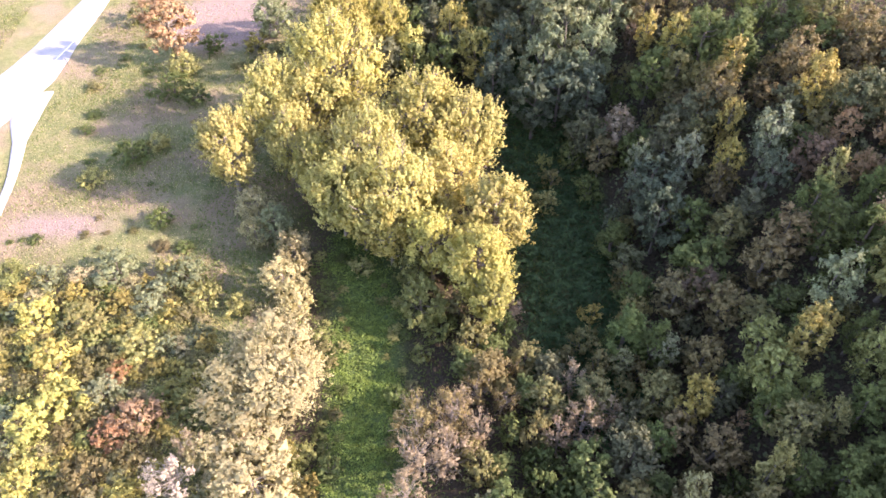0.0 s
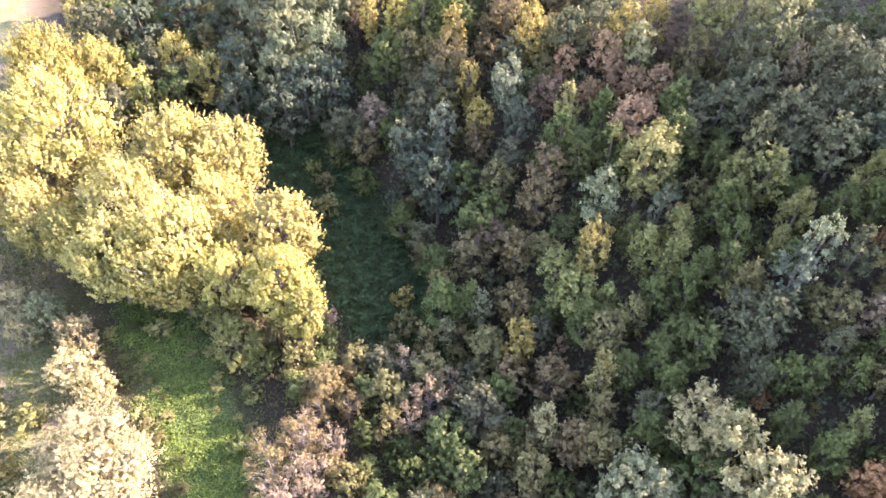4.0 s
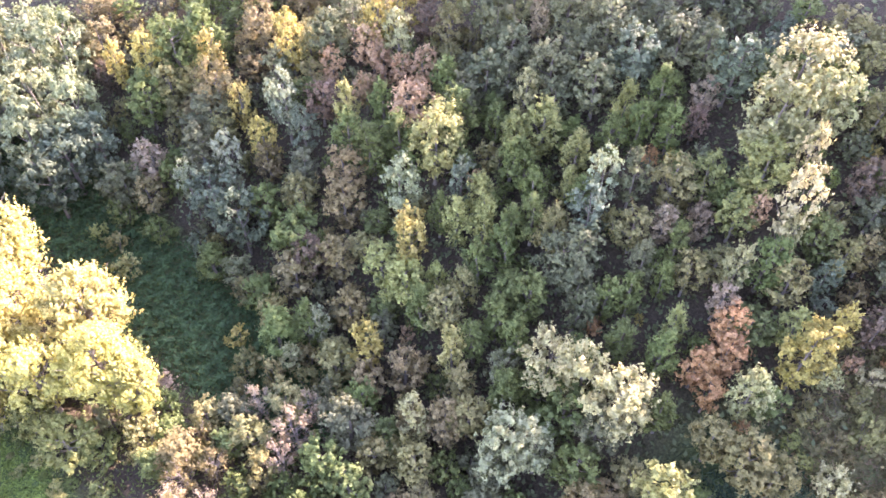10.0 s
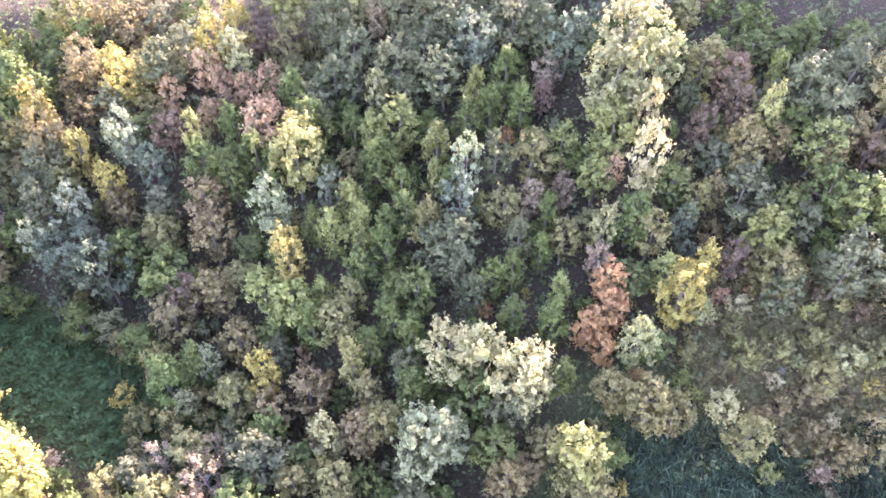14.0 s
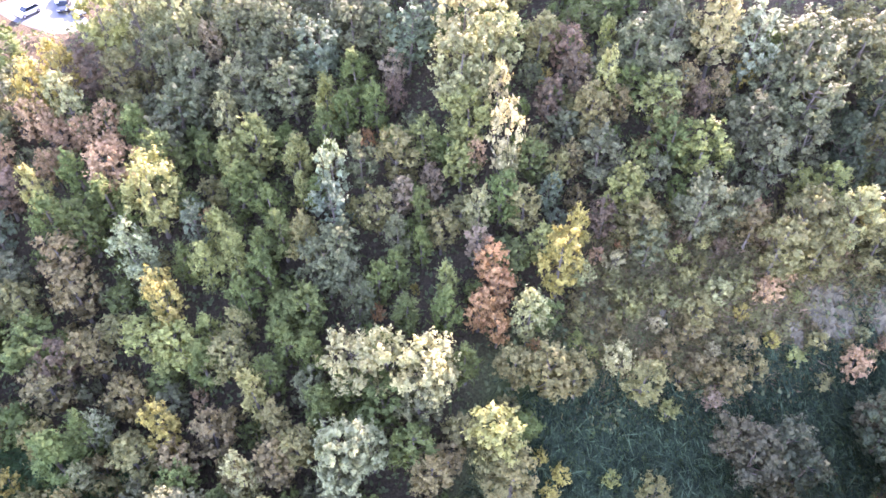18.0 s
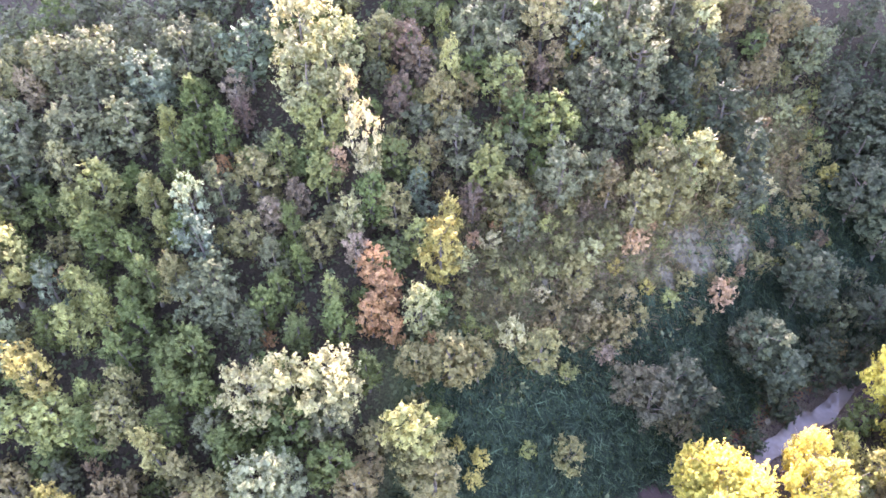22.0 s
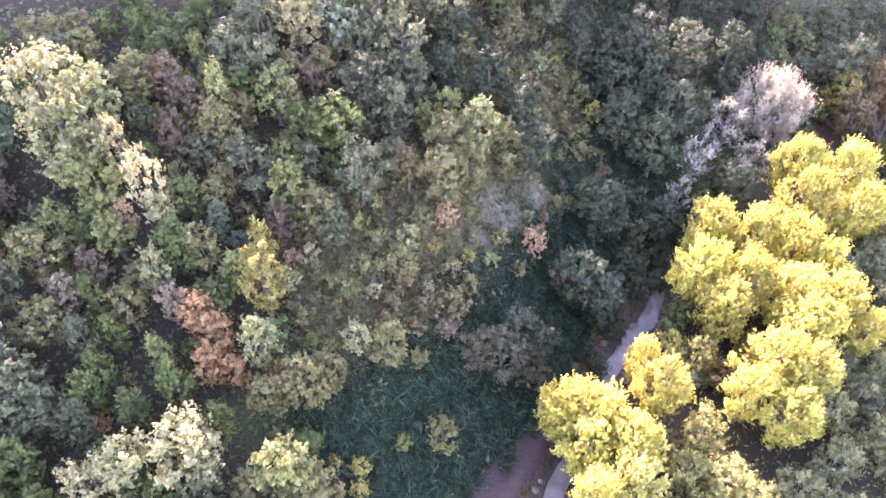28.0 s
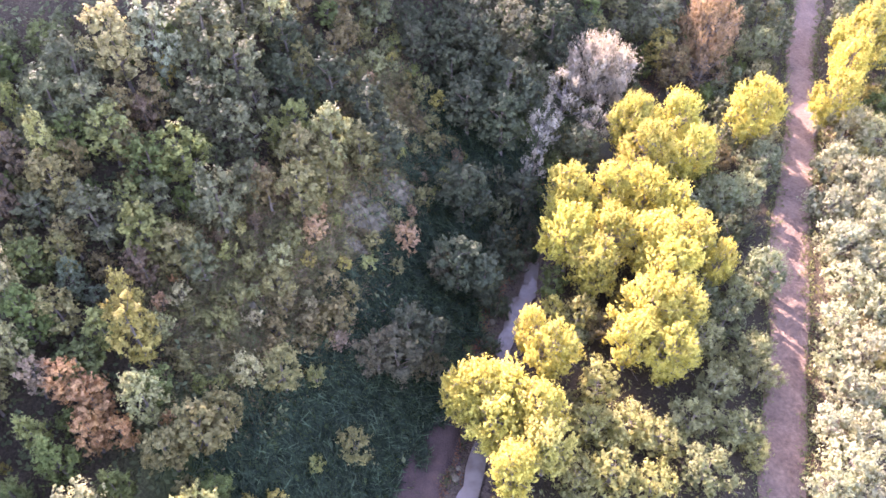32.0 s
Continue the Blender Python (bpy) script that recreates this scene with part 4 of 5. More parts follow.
plant("bare", "pinkish", -26.1, 32.5, 6.4, 1.8)
plant("shrub", "peach", -33.2, 36.3, 3.7, 3.2)
plant("shrub", "rust", -35.7, 35.2, 3.0, 2.5)
plant("shrub", "tan", -32.0, 32.9, 3.0, 2.5)
plant("shrub", "silver", -38.0, 40.3, 3.0, 2.5)
plant("shrub", "silver", -49.6, 56.5, 3.0, 2.5)
plant("shrub", "silver", -41.7, 57.8, 3.8, 3.3)
plant("shrub", "silver", -32.4, 57.3, 3.2, 2.7)
plant("shrub", "silver", -35.7, 52.1, 2.7, 2.2)
plant("shrub", "wan", -29.5, 53.6, 3.0, 2.5)
plant("shrub", "wan", -34.8, 58.3, 2.8, 2.3)
plant("shrub", "wan", -25.1, 51.9, 2.7, 2.2)
plant("shrub", "straw", -44.3, 43.5, 4.2, 3.7)
plant("shrub", "straw", -43.7, 36.6, 4.0, 3.5)
plant("shrub", "straw", -41.7, 39.4, 3.7, 3.2)
plant("shrub", "straw", -42.4, 29.8, 3.8, 3.3)
plant("shrub", "wan", -42.7, 50.0, 3.7, 3.2)
plant("shrub", "straw", -48.8, 50.1, 3.7, 3.2)
plant("shrub", "wan", -35.6, 46.0, 3.6, 3.1)
plant("shrub", "tan", -40.5, 35.1, 2.4, 1.9)
plant("shrub", "tan", -36.3, 30.4, 3.5, 3.0)
plant("shrub", "straw", -32.8, 28.5, 2.6, 2.1)
plant("bare", "tan", -3.0, 34.5, 7.9, 2.8)
plant("bare", "tan", 0.7, 35.1, 8.0, 2.8)
plant("bare", "pinkish", -2.7, 30.6, 7.8, 2.7)
plant("bare", "pinkish", 0.1, 31.1, 7.8, 2.7)
plant("bare", "pinkish", -3.7, 27.6, 7.1, 2.3)
plant("shrub", "green", -5.4, 39.4, 2.2, 1.7)
plant("shrub", "green", -12.0, 31.0, 2.2, 1.7)
plant("shrub", "lime", -14.6, 33.0, 2.0, 1.5)
plant("shrub", "green", -44.0, 96.1, 4.2, 3.7)
plant("shrub", "green", -39.5, 94.2, 3.4, 2.9)
plant("shrub", "wan", -43.8, 102.7, 3.7, 3.2)
plant("shrub", "green", -40.0, 109.3, 3.0, 2.5)
plant("shrub", "wan", -50.4, 75.4, 2.7, 2.2)
plant("shrub", "green", -45.9, 79.8, 3.5, 3.0)
plant("shrub", "wan", -42.6, 82.7, 2.8, 2.3)
plant("shrub", "green", -38.2, 66.9, 2.6, 2.1)
plant("poplar", "straw", -10.1, 62.0, 12.0, 3.5)
plant("poplar", "straw", -17.0, 70.1, 12.1, 3.6)
plant("poplar", "straw", -1.3, 56.9, 11.8, 3.4)
plant("poplar", "citron", -20.4, 74.4, 13.2, 4.2)
plant("willow", "lime", -3.8, 55.6, 5.7, 2.6)
plant("shrub", "wan", -10.4, 58.1, 2.3, 1.8)
plant("robinia", "teal", -1.8, 114.1, 12.9, 4.4)
plant("robinia", "teal", 6.0, 115.4, 13.4, 4.6)
plant("robinia", "slate", 13.6, 112.3, 12.8, 4.3)
plant("robinia", "slate", 20.3, 107.3, 12.5, 4.1)
plant("oak", "slate", -8.8, 117.2, 11.8, 4.5)
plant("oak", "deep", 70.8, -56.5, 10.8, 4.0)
plant("oak", "shade_brown", 69.2, -63.2, 10.3, 3.8)
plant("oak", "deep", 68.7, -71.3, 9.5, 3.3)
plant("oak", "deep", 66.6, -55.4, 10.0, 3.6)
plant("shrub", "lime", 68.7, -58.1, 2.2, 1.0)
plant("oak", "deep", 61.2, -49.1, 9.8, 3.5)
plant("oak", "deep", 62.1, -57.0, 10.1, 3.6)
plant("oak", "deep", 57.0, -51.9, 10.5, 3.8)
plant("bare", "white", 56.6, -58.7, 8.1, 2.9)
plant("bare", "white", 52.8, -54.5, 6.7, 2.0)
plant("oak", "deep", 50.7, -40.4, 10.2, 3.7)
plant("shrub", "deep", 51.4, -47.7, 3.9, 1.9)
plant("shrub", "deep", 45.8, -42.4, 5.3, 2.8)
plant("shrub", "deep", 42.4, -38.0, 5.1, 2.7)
plant("willow", "white", 61.2, -74.7, 11.7, 5.9)
plant("bare", "white", 59.8, -66.3, 9.4, 3.7)
plant("bare", "white", 54.7, -67.9, 8.6, 3.2)
plant("oak", "slate", 51.4, -62.3, 9.1, 3.1)
plant("oak", "slate", 65.3, -93.3, 11.4, 4.3)
plant("oak", "gold", 61.6, -90.7, 8.9, 3.0)
plant("oak", "tan", 57.6, -89.0, 9.2, 3.1)
plant("poplar", "peach", 59.2, -98.0, 15.5, 5.6)
plant("bare", "peach", 55.3, -93.5, 9.1, 3.5)
plant("oak", "slate", 58.9, -112.0, 10.5, 3.8)
plant("willow", "silver", 54.9, -107.4, 7.1, 3.6)
plant("oak", "slate", 53.3, -111.7, 7.8, 2.4)
plant("poplar", "yellow", 41.0, -86.4, 13.3, 4.3)
plant("willow", "sage", 39.3, -87.7, 6.0, 2.8)
plant("willow", "slate", 42.0, -82.5, 6.4, 3.1)
plant("willow", "silver", 35.4, -82.4, 6.8, 3.4)
plant("poplar", "yellow", 49.1, -69.8, 12.6, 3.9)
plant("poplar", "yellow", 46.1, -75.5, 12.0, 3.5)
plant("poplar", "yellow", 43.0, -66.4, 12.6, 3.9)
plant("poplar", "yellow", 40.2, -71.7, 11.4, 3.2)
plant("poplar", "yellow", 44.5, -53.3, 12.0, 3.5)
plant("poplar", "yellow", 44.0, -50.6, 10.2, 2.5)
plant("poplar", "yellow", 41.2, -57.7, 11.7, 3.3)
plant("poplar", "yellow", 37.9, -59.9, 12.2, 3.7)
plant("poplar", "yellow", 35.0, -61.6, 11.0, 2.9)
plant("poplar", "yellow", 38.5, -47.7, 11.9, 3.5)
plant("poplar", "yellow", 35.4, -51.3, 11.6, 3.3)
plant("poplar", "yellow", 31.6, -55.1, 12.1, 3.6)
plant("poplar", "yellow", 30.0, -59.5, 11.4, 3.2)
plant("poplar", "yellow", 33.6, -46.4, 11.2, 3.0)
plant("poplar", "yellow", 26.9, -53.3, 11.9, 3.5)
plant("poplar", "yellow", 25.2, -60.0, 9.6, 2.1)
plant("poplar", "yellow", 25.1, -47.0, 12.4, 3.8)
plant("poplar", "yellow", 22.5, -49.3, 11.4, 3.2)
plant("poplar", "yellow", 23.7, -43.1, 10.8, 2.8)
plant("poplar", "yellow", 19.6, -44.8, 10.9, 2.9)
plant("poplar", "yellow", 31.2, -35.1, 9.6, 2.1)
plant("poplar", "yellow", 27.3, -34.7, 11.2, 3.0)
plant("poplar", "yellow", 28.8, -26.0, 11.5, 3.2)
plant("poplar", "yellow", 29.3, -23.8, 10.0, 2.4)
plant("poplar", "yellow", 26.4, -28.2, 11.2, 3.1)
plant("poplar", "yellow", 25.3, -24.7, 11.4, 3.1)
plant("poplar", "yellow", 22.9, -28.9, 11.1, 3.0)
plant("poplar", "yellow", 20.0, -23.1, 10.4, 2.6)
plant("poplar", "straw", 19.6, -27.1, 10.5, 2.6)
plant("willow", "straw", 33.6, -41.6, 4.6, 1.8)
plant("willow", "wan", 30.9, -43.1, 5.8, 2.6)
plant("willow", "silver", 34.1, -72.0, 7.0, 3.6)
plant("willow", "silver", 34.5, -66.8, 6.0, 2.8)
plant("willow", "silver", 33.1, -76.3, 5.9, 2.8)
plant("willow", "slate", 29.6, -68.4, 5.9, 2.8)
plant("willow", "silver", 22.4, -65.2, 6.8, 3.4)
plant("willow", "sage", 21.8, -60.7, 5.7, 2.6)
plant("willow", "sage", 20.1, -51.3, 6.4, 3.1)
plant("willow", "slate", 20.3, -56.1, 5.9, 2.8)
plant("willow", "sage", 15.6, -55.4, 5.6, 2.5)
plant("willow", "sage", 13.0, -53.7, 5.0, 2.1)
plant("willow", "sage", 15.1, -48.3, 6.0, 2.8)
plant("willow", "sage", 14.0, -42.9, 5.9, 2.7)
plant("willow", "sage", 10.2, -46.0, 5.7, 2.6)
plant("willow", "wan", 7.8, -45.5, 4.6, 1.8)
plant("willow", "sage", 9.4, -39.5, 6.2, 3.0)
plant("willow", "wan", 14.5, -38.6, 5.7, 2.6)
plant("willow", "wan", 22.8, -37.9, 6.0, 2.8)
plant("willow", "wan", 19.6, -33.5, 6.2, 3.0)
plant("willow", "wan", 17.4, -37.0, 6.2, 3.0)
plant("willow", "wan", 14.7, -31.8, 6.4, 3.1)
plant("willow", "wan", 16.5, -28.6, 5.7, 2.6)
plant("willow", "wan", 11.5, -34.5, 5.5, 2.5)
plant("poplar", "yellow", 41.9, -117.5, 14.2, 4.8)
plant("poplar", "yellow", 40.1, -109.8, 11.8, 3.4)
plant("poplar", "yellow", 36.1, -98.7, 11.8, 3.4)
plant("poplar", "yellow", 45.3, -117.1, 11.0, 2.9)
plant("oak", "slate", 50.5, -123.7, 8.4, 2.7)
plant("willow", "cream", 32.5, -99.2, 7.7, 4.1)
plant("willow", "cream", 28.9, -100.9, 6.9, 3.5)
plant("willow", "frost", 29.0, -91.3, 6.8, 3.4)
plant("willow", "frost", 23.8, -90.4, 7.5, 4.0)
plant("willow", "frost", 24.3, -83.1, 6.5, 3.2)
plant("willow", "frost", 19.0, -83.5, 7.0, 3.6)
plant("willow", "frost", 19.1, -77.6, 6.9, 3.5)
plant("willow", "frost", 14.6, -78.4, 6.4, 3.1)
plant("willow", "frost", 14.8, -72.7, 6.5, 3.2)
plant("willow", "frost", 10.4, -72.2, 6.2, 2.9)
plant("willow", "frost", 12.3, -66.4, 5.7, 2.6)
plant("willow", "frost", 8.3, -65.5, 6.4, 3.1)
plant("willow", "frost", 9.5, -61.3, 5.2, 2.2)
plant("willow", "frost", 6.2, -59.4, 6.0, 2.8)
plant("willow", "frost", 4.2, -62.0, 5.8, 2.7)
plant("willow", "frost", 4.7, -54.6, 5.7, 2.6)
plant("willow", "frost", 2.1, -56.6, 5.7, 2.6)
plant("willow", "frost", 1.3, -51.7, 6.1, 2.9)
plant("willow", "frost", 0.8, -48.3, 5.2, 2.2)
plant("willow", "frost", -1.7, -52.0, 5.5, 2.4)
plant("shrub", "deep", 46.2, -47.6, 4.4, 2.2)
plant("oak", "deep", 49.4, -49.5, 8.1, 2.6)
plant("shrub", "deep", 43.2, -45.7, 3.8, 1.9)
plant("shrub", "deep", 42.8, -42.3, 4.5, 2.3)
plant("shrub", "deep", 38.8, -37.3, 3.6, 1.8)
plant("shrub", "shade_brown", 33.8, -30.2, 2.9, 1.4)
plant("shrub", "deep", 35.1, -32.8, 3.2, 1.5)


def scatter(tries, gap, area, choose, seed, shrink=0.62, bush=""):
    """Fill an area with trees that keep clear of those standing; choose gives kind, tint, height and radius."""
    r_ = random.Random(seed)
    count = 0
    for _ in range(tries):
        x, y = r_.uniform(area[0], area[1]), r_.uniform(area[2], area[3])
        spec = choose(x, y, r_)
        if spec is None:
            continue
        kind, tint, h, r = spec
        near = np.array(taken)
        if (np.hypot(near[:, 0] - x, near[:, 1] - y) < np.maximum((near[:, 2] + r) * shrink, gap)).any():
            continue
        plant(kind, tint, round(x, 1), round(y, 1), round(h, 1), round(r, 1), name=bush if kind == "shrub" else "")
        count += 1
    return count


def in_view(x, y, h=10.0):
    """Whether a tree of height h there can be seen as the camera turns."""
    head, d = math.degrees(math.atan2(x, y)), math.hypot(x, y)
    off = radians(head - min(126.3, max(0.0, head)))
    dip = radians(48.2)
    for z in (0.0, h):
        drop = SITE - float(ground_z(x, y)) - z
        ahead = d * math.cos(off)
        fw = ahead * math.cos(dip) + drop * math.sin(dip)
        up = ahead * math.sin(dip) - drop * math.cos(dip)
        if fw > 0 and abs(d * math.sin(off)) < 0.68 * fw and -0.40 * fw < up < 0.385 * fw:
            return True
    return False


def track_off(x, y):
    return x - float(np.interp(y, (-160, -134, -116, -102, -90, -78.7, -70, -62.4, -55.6, -45, -38, -30), (80, 61.6, 51, 40.7, 32.8, 26.3, 20.3, 14.7, 10.4, 3.4, -3, -14)))


def hill_wood(x, y, r_):
    """Lower trees that close the wood between the tall ones, mostly of their neighbours' hue."""
    side = (x - float(foot_x(y))) * 0.85
    if side < 1.5 or not in_view(x, y) or math.hypot(x - 82.5, y - 83.5) < 10:
        return None
    if -48 < y < 0 and side < 27:
        return None
    near = placed[int(np.argmin(np.hypot(placed_xy[:, 0] - x, placed_xy[:, 1] - y)))]
    # fill trees beside shade-darkened ones take over their darkened tint
    tint = near[1] if near[1] in ("green", "olive", "slate", "tan", "teal", "deep", "shade_brown") and (near[1] == "deep" or r_.random() < 0.75) else r_.choice(("green", "green", "olive", "slate"))
    kind = near[0] if near[0] in ("oak", "hornbeam") else "oak"
    r = r_.uniform(1.3, 2.3)
    far = math.hypot(x, y)
    if far > 84 and abs(math.degrees(math.atan2(x, y)) - 45) < 4.5 and float(ground_z(x, y)) + r * 2 + 5 > SITE - 0.525 * far:
        return None
    if side < 4 or r < 1.8:
        return "shrub", tint, r * 1.6 + 1.0, r
    return kind, tint, r * 1.6 + r_.uniform(1.0, 2.0), r


def hill_top(x, y, r_):
    """The taller wood at the upper edge of the hillside."""
    if math.hypot(x, y) < 84:
        return None
    spec = hill_wood(x, y, r_)
    return spec and (spec[0] if spec[0] != "shrub" else "oak", spec[1], spec[3] * 2.4 + 3.0, spec[3] * 1.4)


def cliff_bush(x, y, r_):
    side = (x - float(foot_x(y))) * 0.85
    if not (-50 < y < 1 and 1 < side < 26):
        return None
    if side < (13 if y > -30 else 10) or r_.random() < 0.1:
        return None
    r = r_.uniform(0.8, 1.9)
    tint = r_.choices(("olive", "pale", "tan", "gold", "lime", "mauve", "peach", "cream"), (30, 18, 26, 5, 6, 7, 4, 5))[0]
    return "shrub", tint, r * r_.uniform(1.5, 2.4), r


def scrub(x, y, r_):
    if not in_view(x, y, 3) or y > 57 - 0.1 * (x + 40) or (x > -28 and y > 33):
        return None
    r = r_.uniform(1.1, 2.0)
    tint = r_.choices(("olive", "gold", "silver", "lime", "cream", "rust", "green"), (26, 24, 12, 20, 16, 2, 3))[0]
    return "shrub", tint, r * 1.25, r


def valley_east(x, y, r_):
    """Low willows and bushes between the stream and the dirt track, and past it."""
    if not in_view(x, y, 5) or x > float(stream_x(y)) - 4.5 or abs(track_off(x, y)) < 6 or (y > -48 and x > float(stream_x(y)) - 7):
        return None
    r = r_.uniform(1.6, 2.8)
    tint = r_.choices(("silver", "olive", "green", "cream", "gold", "tan", "slate"), (30, 28, 20, 4, 5, 6, 8))[0]
    return r_.choice(("willow", "shrub", "shrub")), tint, r * 1.9, r


def gully_wood(x, y, r_):
    """Low trees between the lane and the foot of the hill."""
    if not in_view(x, y, 5) or x > float(foot_x(y)) + 2 or x < 1 + 0.25 * max(0, 30 - y) or (y > 44 and abs(x - 15) < 6.5):
        return None
    r = r_.uniform(1.5, 2.6)
    return r_.choice(("hornbeam", "shrub", "oak", "shrub")), r_.choices(("olive", "green", "tan", "slate", "pale", "pinkish"), (30, 26, 16, 14, 6, 5))[0], r * 2.1 + r_.uniform(0.5, 2), r


def bank_bush(x, y, r_):
    """Bushes that hang over the upper stream."""
    off = abs(x - float(stream_x(y))) * 0.85
    if not -118 < y < -42 or math.hypot(x - 40, y + 50) < 4.5 or off < 2.6 or off > 9 or abs(track_off(x, y)) < 5:
        return None
    r = r_.uniform(1.3, 2.4)
    return "shrub", r_.choices(("green", "olive", "tan", "slate", "mauve"), (30, 24, 20, 16, 8))[0], r * r_.uniform(1.6, 2.3), r


def far_north(x, y, r_):
    """The wood behind the yellow poplars."""
    if not in_view(x, y) or x > float(foot_x(y)) + 1.5 or x < -16 + 0.1 * (y - 90) or y < 96:
        return None
    r = r_.uniform(2.0, 3.4)
    return r_.choice(("oak", "robinia", "hornbeam")), r_.choice(("slate", "green", "olive", "straw")), r * 2 + 4, r


placed_xy = np.array(taken)[:, :2]
taken += [(53.8, -28.2, 3.9), (55.9, -33.9, 3.2), (49.8, -24.0, 1.3)]
print("wood", scatter(9000, 1.6, (5, 125, -115, 125), hill_wood, 11, 0.55, "hazel_bush"))
print("hilltop", scatter(7000, 2.0, (50, 138, -128, 118), hill_top, 20, 0.5))
print("scrub", scatter(5000, 1.2, (-66, -14, 14, 60), scrub, 12, 0.55, "scrub_bush"))
print("east", scatter(3500, 1.8, (-25, 90, -160, -24), valley_east, 13, 0.6))
print("cliff", scatter(2500, 1.0, (26, 80, -50, 1), cliff_bush, 14, 0.66, "cliff_bush"))
print("north", scatter(1400, 2.0, (-30, 30, 96, 165), far_north, 15, 0.6))
print("gully", scatter(1300, 1.4, (0, 26, 8, 62), gully_wood, 16, 0.58, "gully_bush"))


def meadow_bush(x, y, r_):
    if x < -60 and y < 150 or (x + 45) ** 2 / 30 + (y - 119) ** 2 / 60 < 1 or not in_view(x, y, 1):
        return None
    r = r_.choice((0.6, 0.9, 1.2, 1.5))
    return "shrub", r_.choices(("green", "olive", "lime", "tan", "silver"), (28, 26, 16, 18, 8))[0], r * r_.uniform(0.5, 0.9), r


print("meadow", scatter(60, 1.0, (-60, -24, 58, 118), meadow_bush, 17, 0.9, "meadow_bush"))
def lane_bush(x, y, r_):
    """Nettles and young bushes that crowd the edges of the lane."""
    off = abs(x + 9.5 + 0.06 * (y - 45))
    if off < 1.8 or off > 6.5:
        return None
    r = r_.uniform(0.5, 1.2)
    return "shrub", r_.choice(("lime", "green", "green", "olive", "wan")), r * r_.uniform(0.7, 1.3), r


print("lane", scatter(320, 0.9, (-18, 0, 20, 70), lane_bush, 19, 0.7, "lane_bush"))
print("bank", scatter(700, 1.2, (30, 85, -118, -42), bank_bush, 18, 0.6, "bank_bush"))


# ---- ground cover ----
def ripple(x, y):
    return 0.5 + 0.25 * np.sin(x * 1.9 + 1.4 * np.sin(y * 1.1)) + 0.25 * np.sin(y * 2.3 + 1.1 * np.sin(x * 0.8 + 2))


def cover(name, label, category, tint, count, leaf, area, mask, mound, upright, mat=LEAF, seed=1, downhill=0.0):
    """A mat of leaves or blades over part of the ground: leaf = (length, width), upright 0 lies flat, 1 stands."""
    r_ = np.random.default_rng(seed)
    keep = []
    total = 0
    while total < count:
        x, y = r_.uniform(area[0], area[1], 40000), r_.uniform(area[2], area[3], 40000)
        ok = r_.uniform(size=40000) < mask(x, y)
        keep.append(np.stack([x[ok], y[ok]], 1))
        total += int(ok.sum())
    xy = np.concatenate(keep)[:count]
    x, y = xy[:, 0], xy[:, 1]
    n = len(x)
    z = ground_z(x, y) + mound * ripple(x, y) * np.sqrt(r_.uniform(0.05, 1, n))
    slope = np.stack([(ground_z(x + 0.5, y) - ground_z(x - 0.5, y)), (ground_z(x, y + 0.5) - ground_z(x, y - 0.5)), np.zeros(n)], 1)
    flat_n = unit(np.stack([-slope[:, 0], -slope[:, 1], np.ones(n)], 1) + r_.normal(size=(n, 3)) * 0.45)
    turn = r_.uniform(0, 6.283, n)
    stand_n = unit(np.stack([np.cos(turn), np.sin(turn), r_.normal(size=n) * 0.35], 1))
    leaf_n = unit(flat_n * (1 - upright) + stand_n * upright)
    axis = r_.normal(size=(n, 3)) * 0.6 + np.array((0, 0, 1.6 * upright)) - slope * downhill
    axis = unit(axis - leaf_n * (axis * leaf_n).sum(1, keepdims=True))
    side = np.cross(leaf_n, axis)
    size = r_.uniform(0.65, 1.3, (n, 1))
    P = np.stack([x, y, z], 1) + axis * leaf[0] * 0.35 * size * upright
    a, b = axis * leaf[0] * 0.5 * size, side * leaf[1] * 0.5 * size
    ob = new(name, quads_mesh(name, np.stack([P - a, P + b - a * 0.2, P + a - flat_n * 0.1 * leaf[0], P - b - a * 0.2], 1), mat))
    ob.color = (*tint, 1)
    return tagged(ob, label, category, kind="stuff")


def hillside(x, y):
    return (x - foot_x(y)) * 0.85


def on_bank(x, y):
    s = hillside(x, y)
    open_rock = np.minimum(np.hypot(x - 53.8, y + 28.4), np.hypot(x - 55.7, y + 33.7) + 0.6)
    return (0.04 + 0.96 * soft_step(2.6, 4.2, open_rock)) * soft_step(-0.8, 0.8, s + 0.8 * np.sin(y * 1.3)) * (1 - soft_step(0, 5, s - 14.5 + 4 * soft_step(-30, -20, y) + 1.5 * np.sin(y * 0.7) + 1.5 * np.sin(x * 0.9))) * soft_step(-60, -50, y) * (1 - soft_step(-2, 6, y))


def on_cliff(x, y):
    s = hillside(x, y)
    open_rock = np.minimum(np.hypot(x - 53.2, y + 28.4), np.hypot(x - 55.4, y + 33.6) + 0.6)
    return (0.22 + 0.78 * soft_step(1.8, 3.8, open_rock)) * soft_step(9, 15, s) * (1 - soft_step(24, 30, s)) * soft_step(-50, -42, y) * (1 - soft_step(-6, 2, y))


def on_strip(x, y):
    return (1 - soft_step(4, 8, np.abs(x - 15.5 + 0.07 * (y - 60)))) * soft_step(30, 38, y) * (1 - soft_step(96, 110, y))


def on_lane(x, y):
    return (0.35 + 0.65 * ripple(x * 0.35, y * 0.35)) * (1 - soft_step(2.2, 5.2, np.abs(x + 9.5 + 0.06 * (y - 45) + 1.1 * np.sin(y * 0.45) + 0.6 * np.sin(y * 1.3)))) * soft_step(18, 24, y) * (1 - soft_step(62, 72, y))


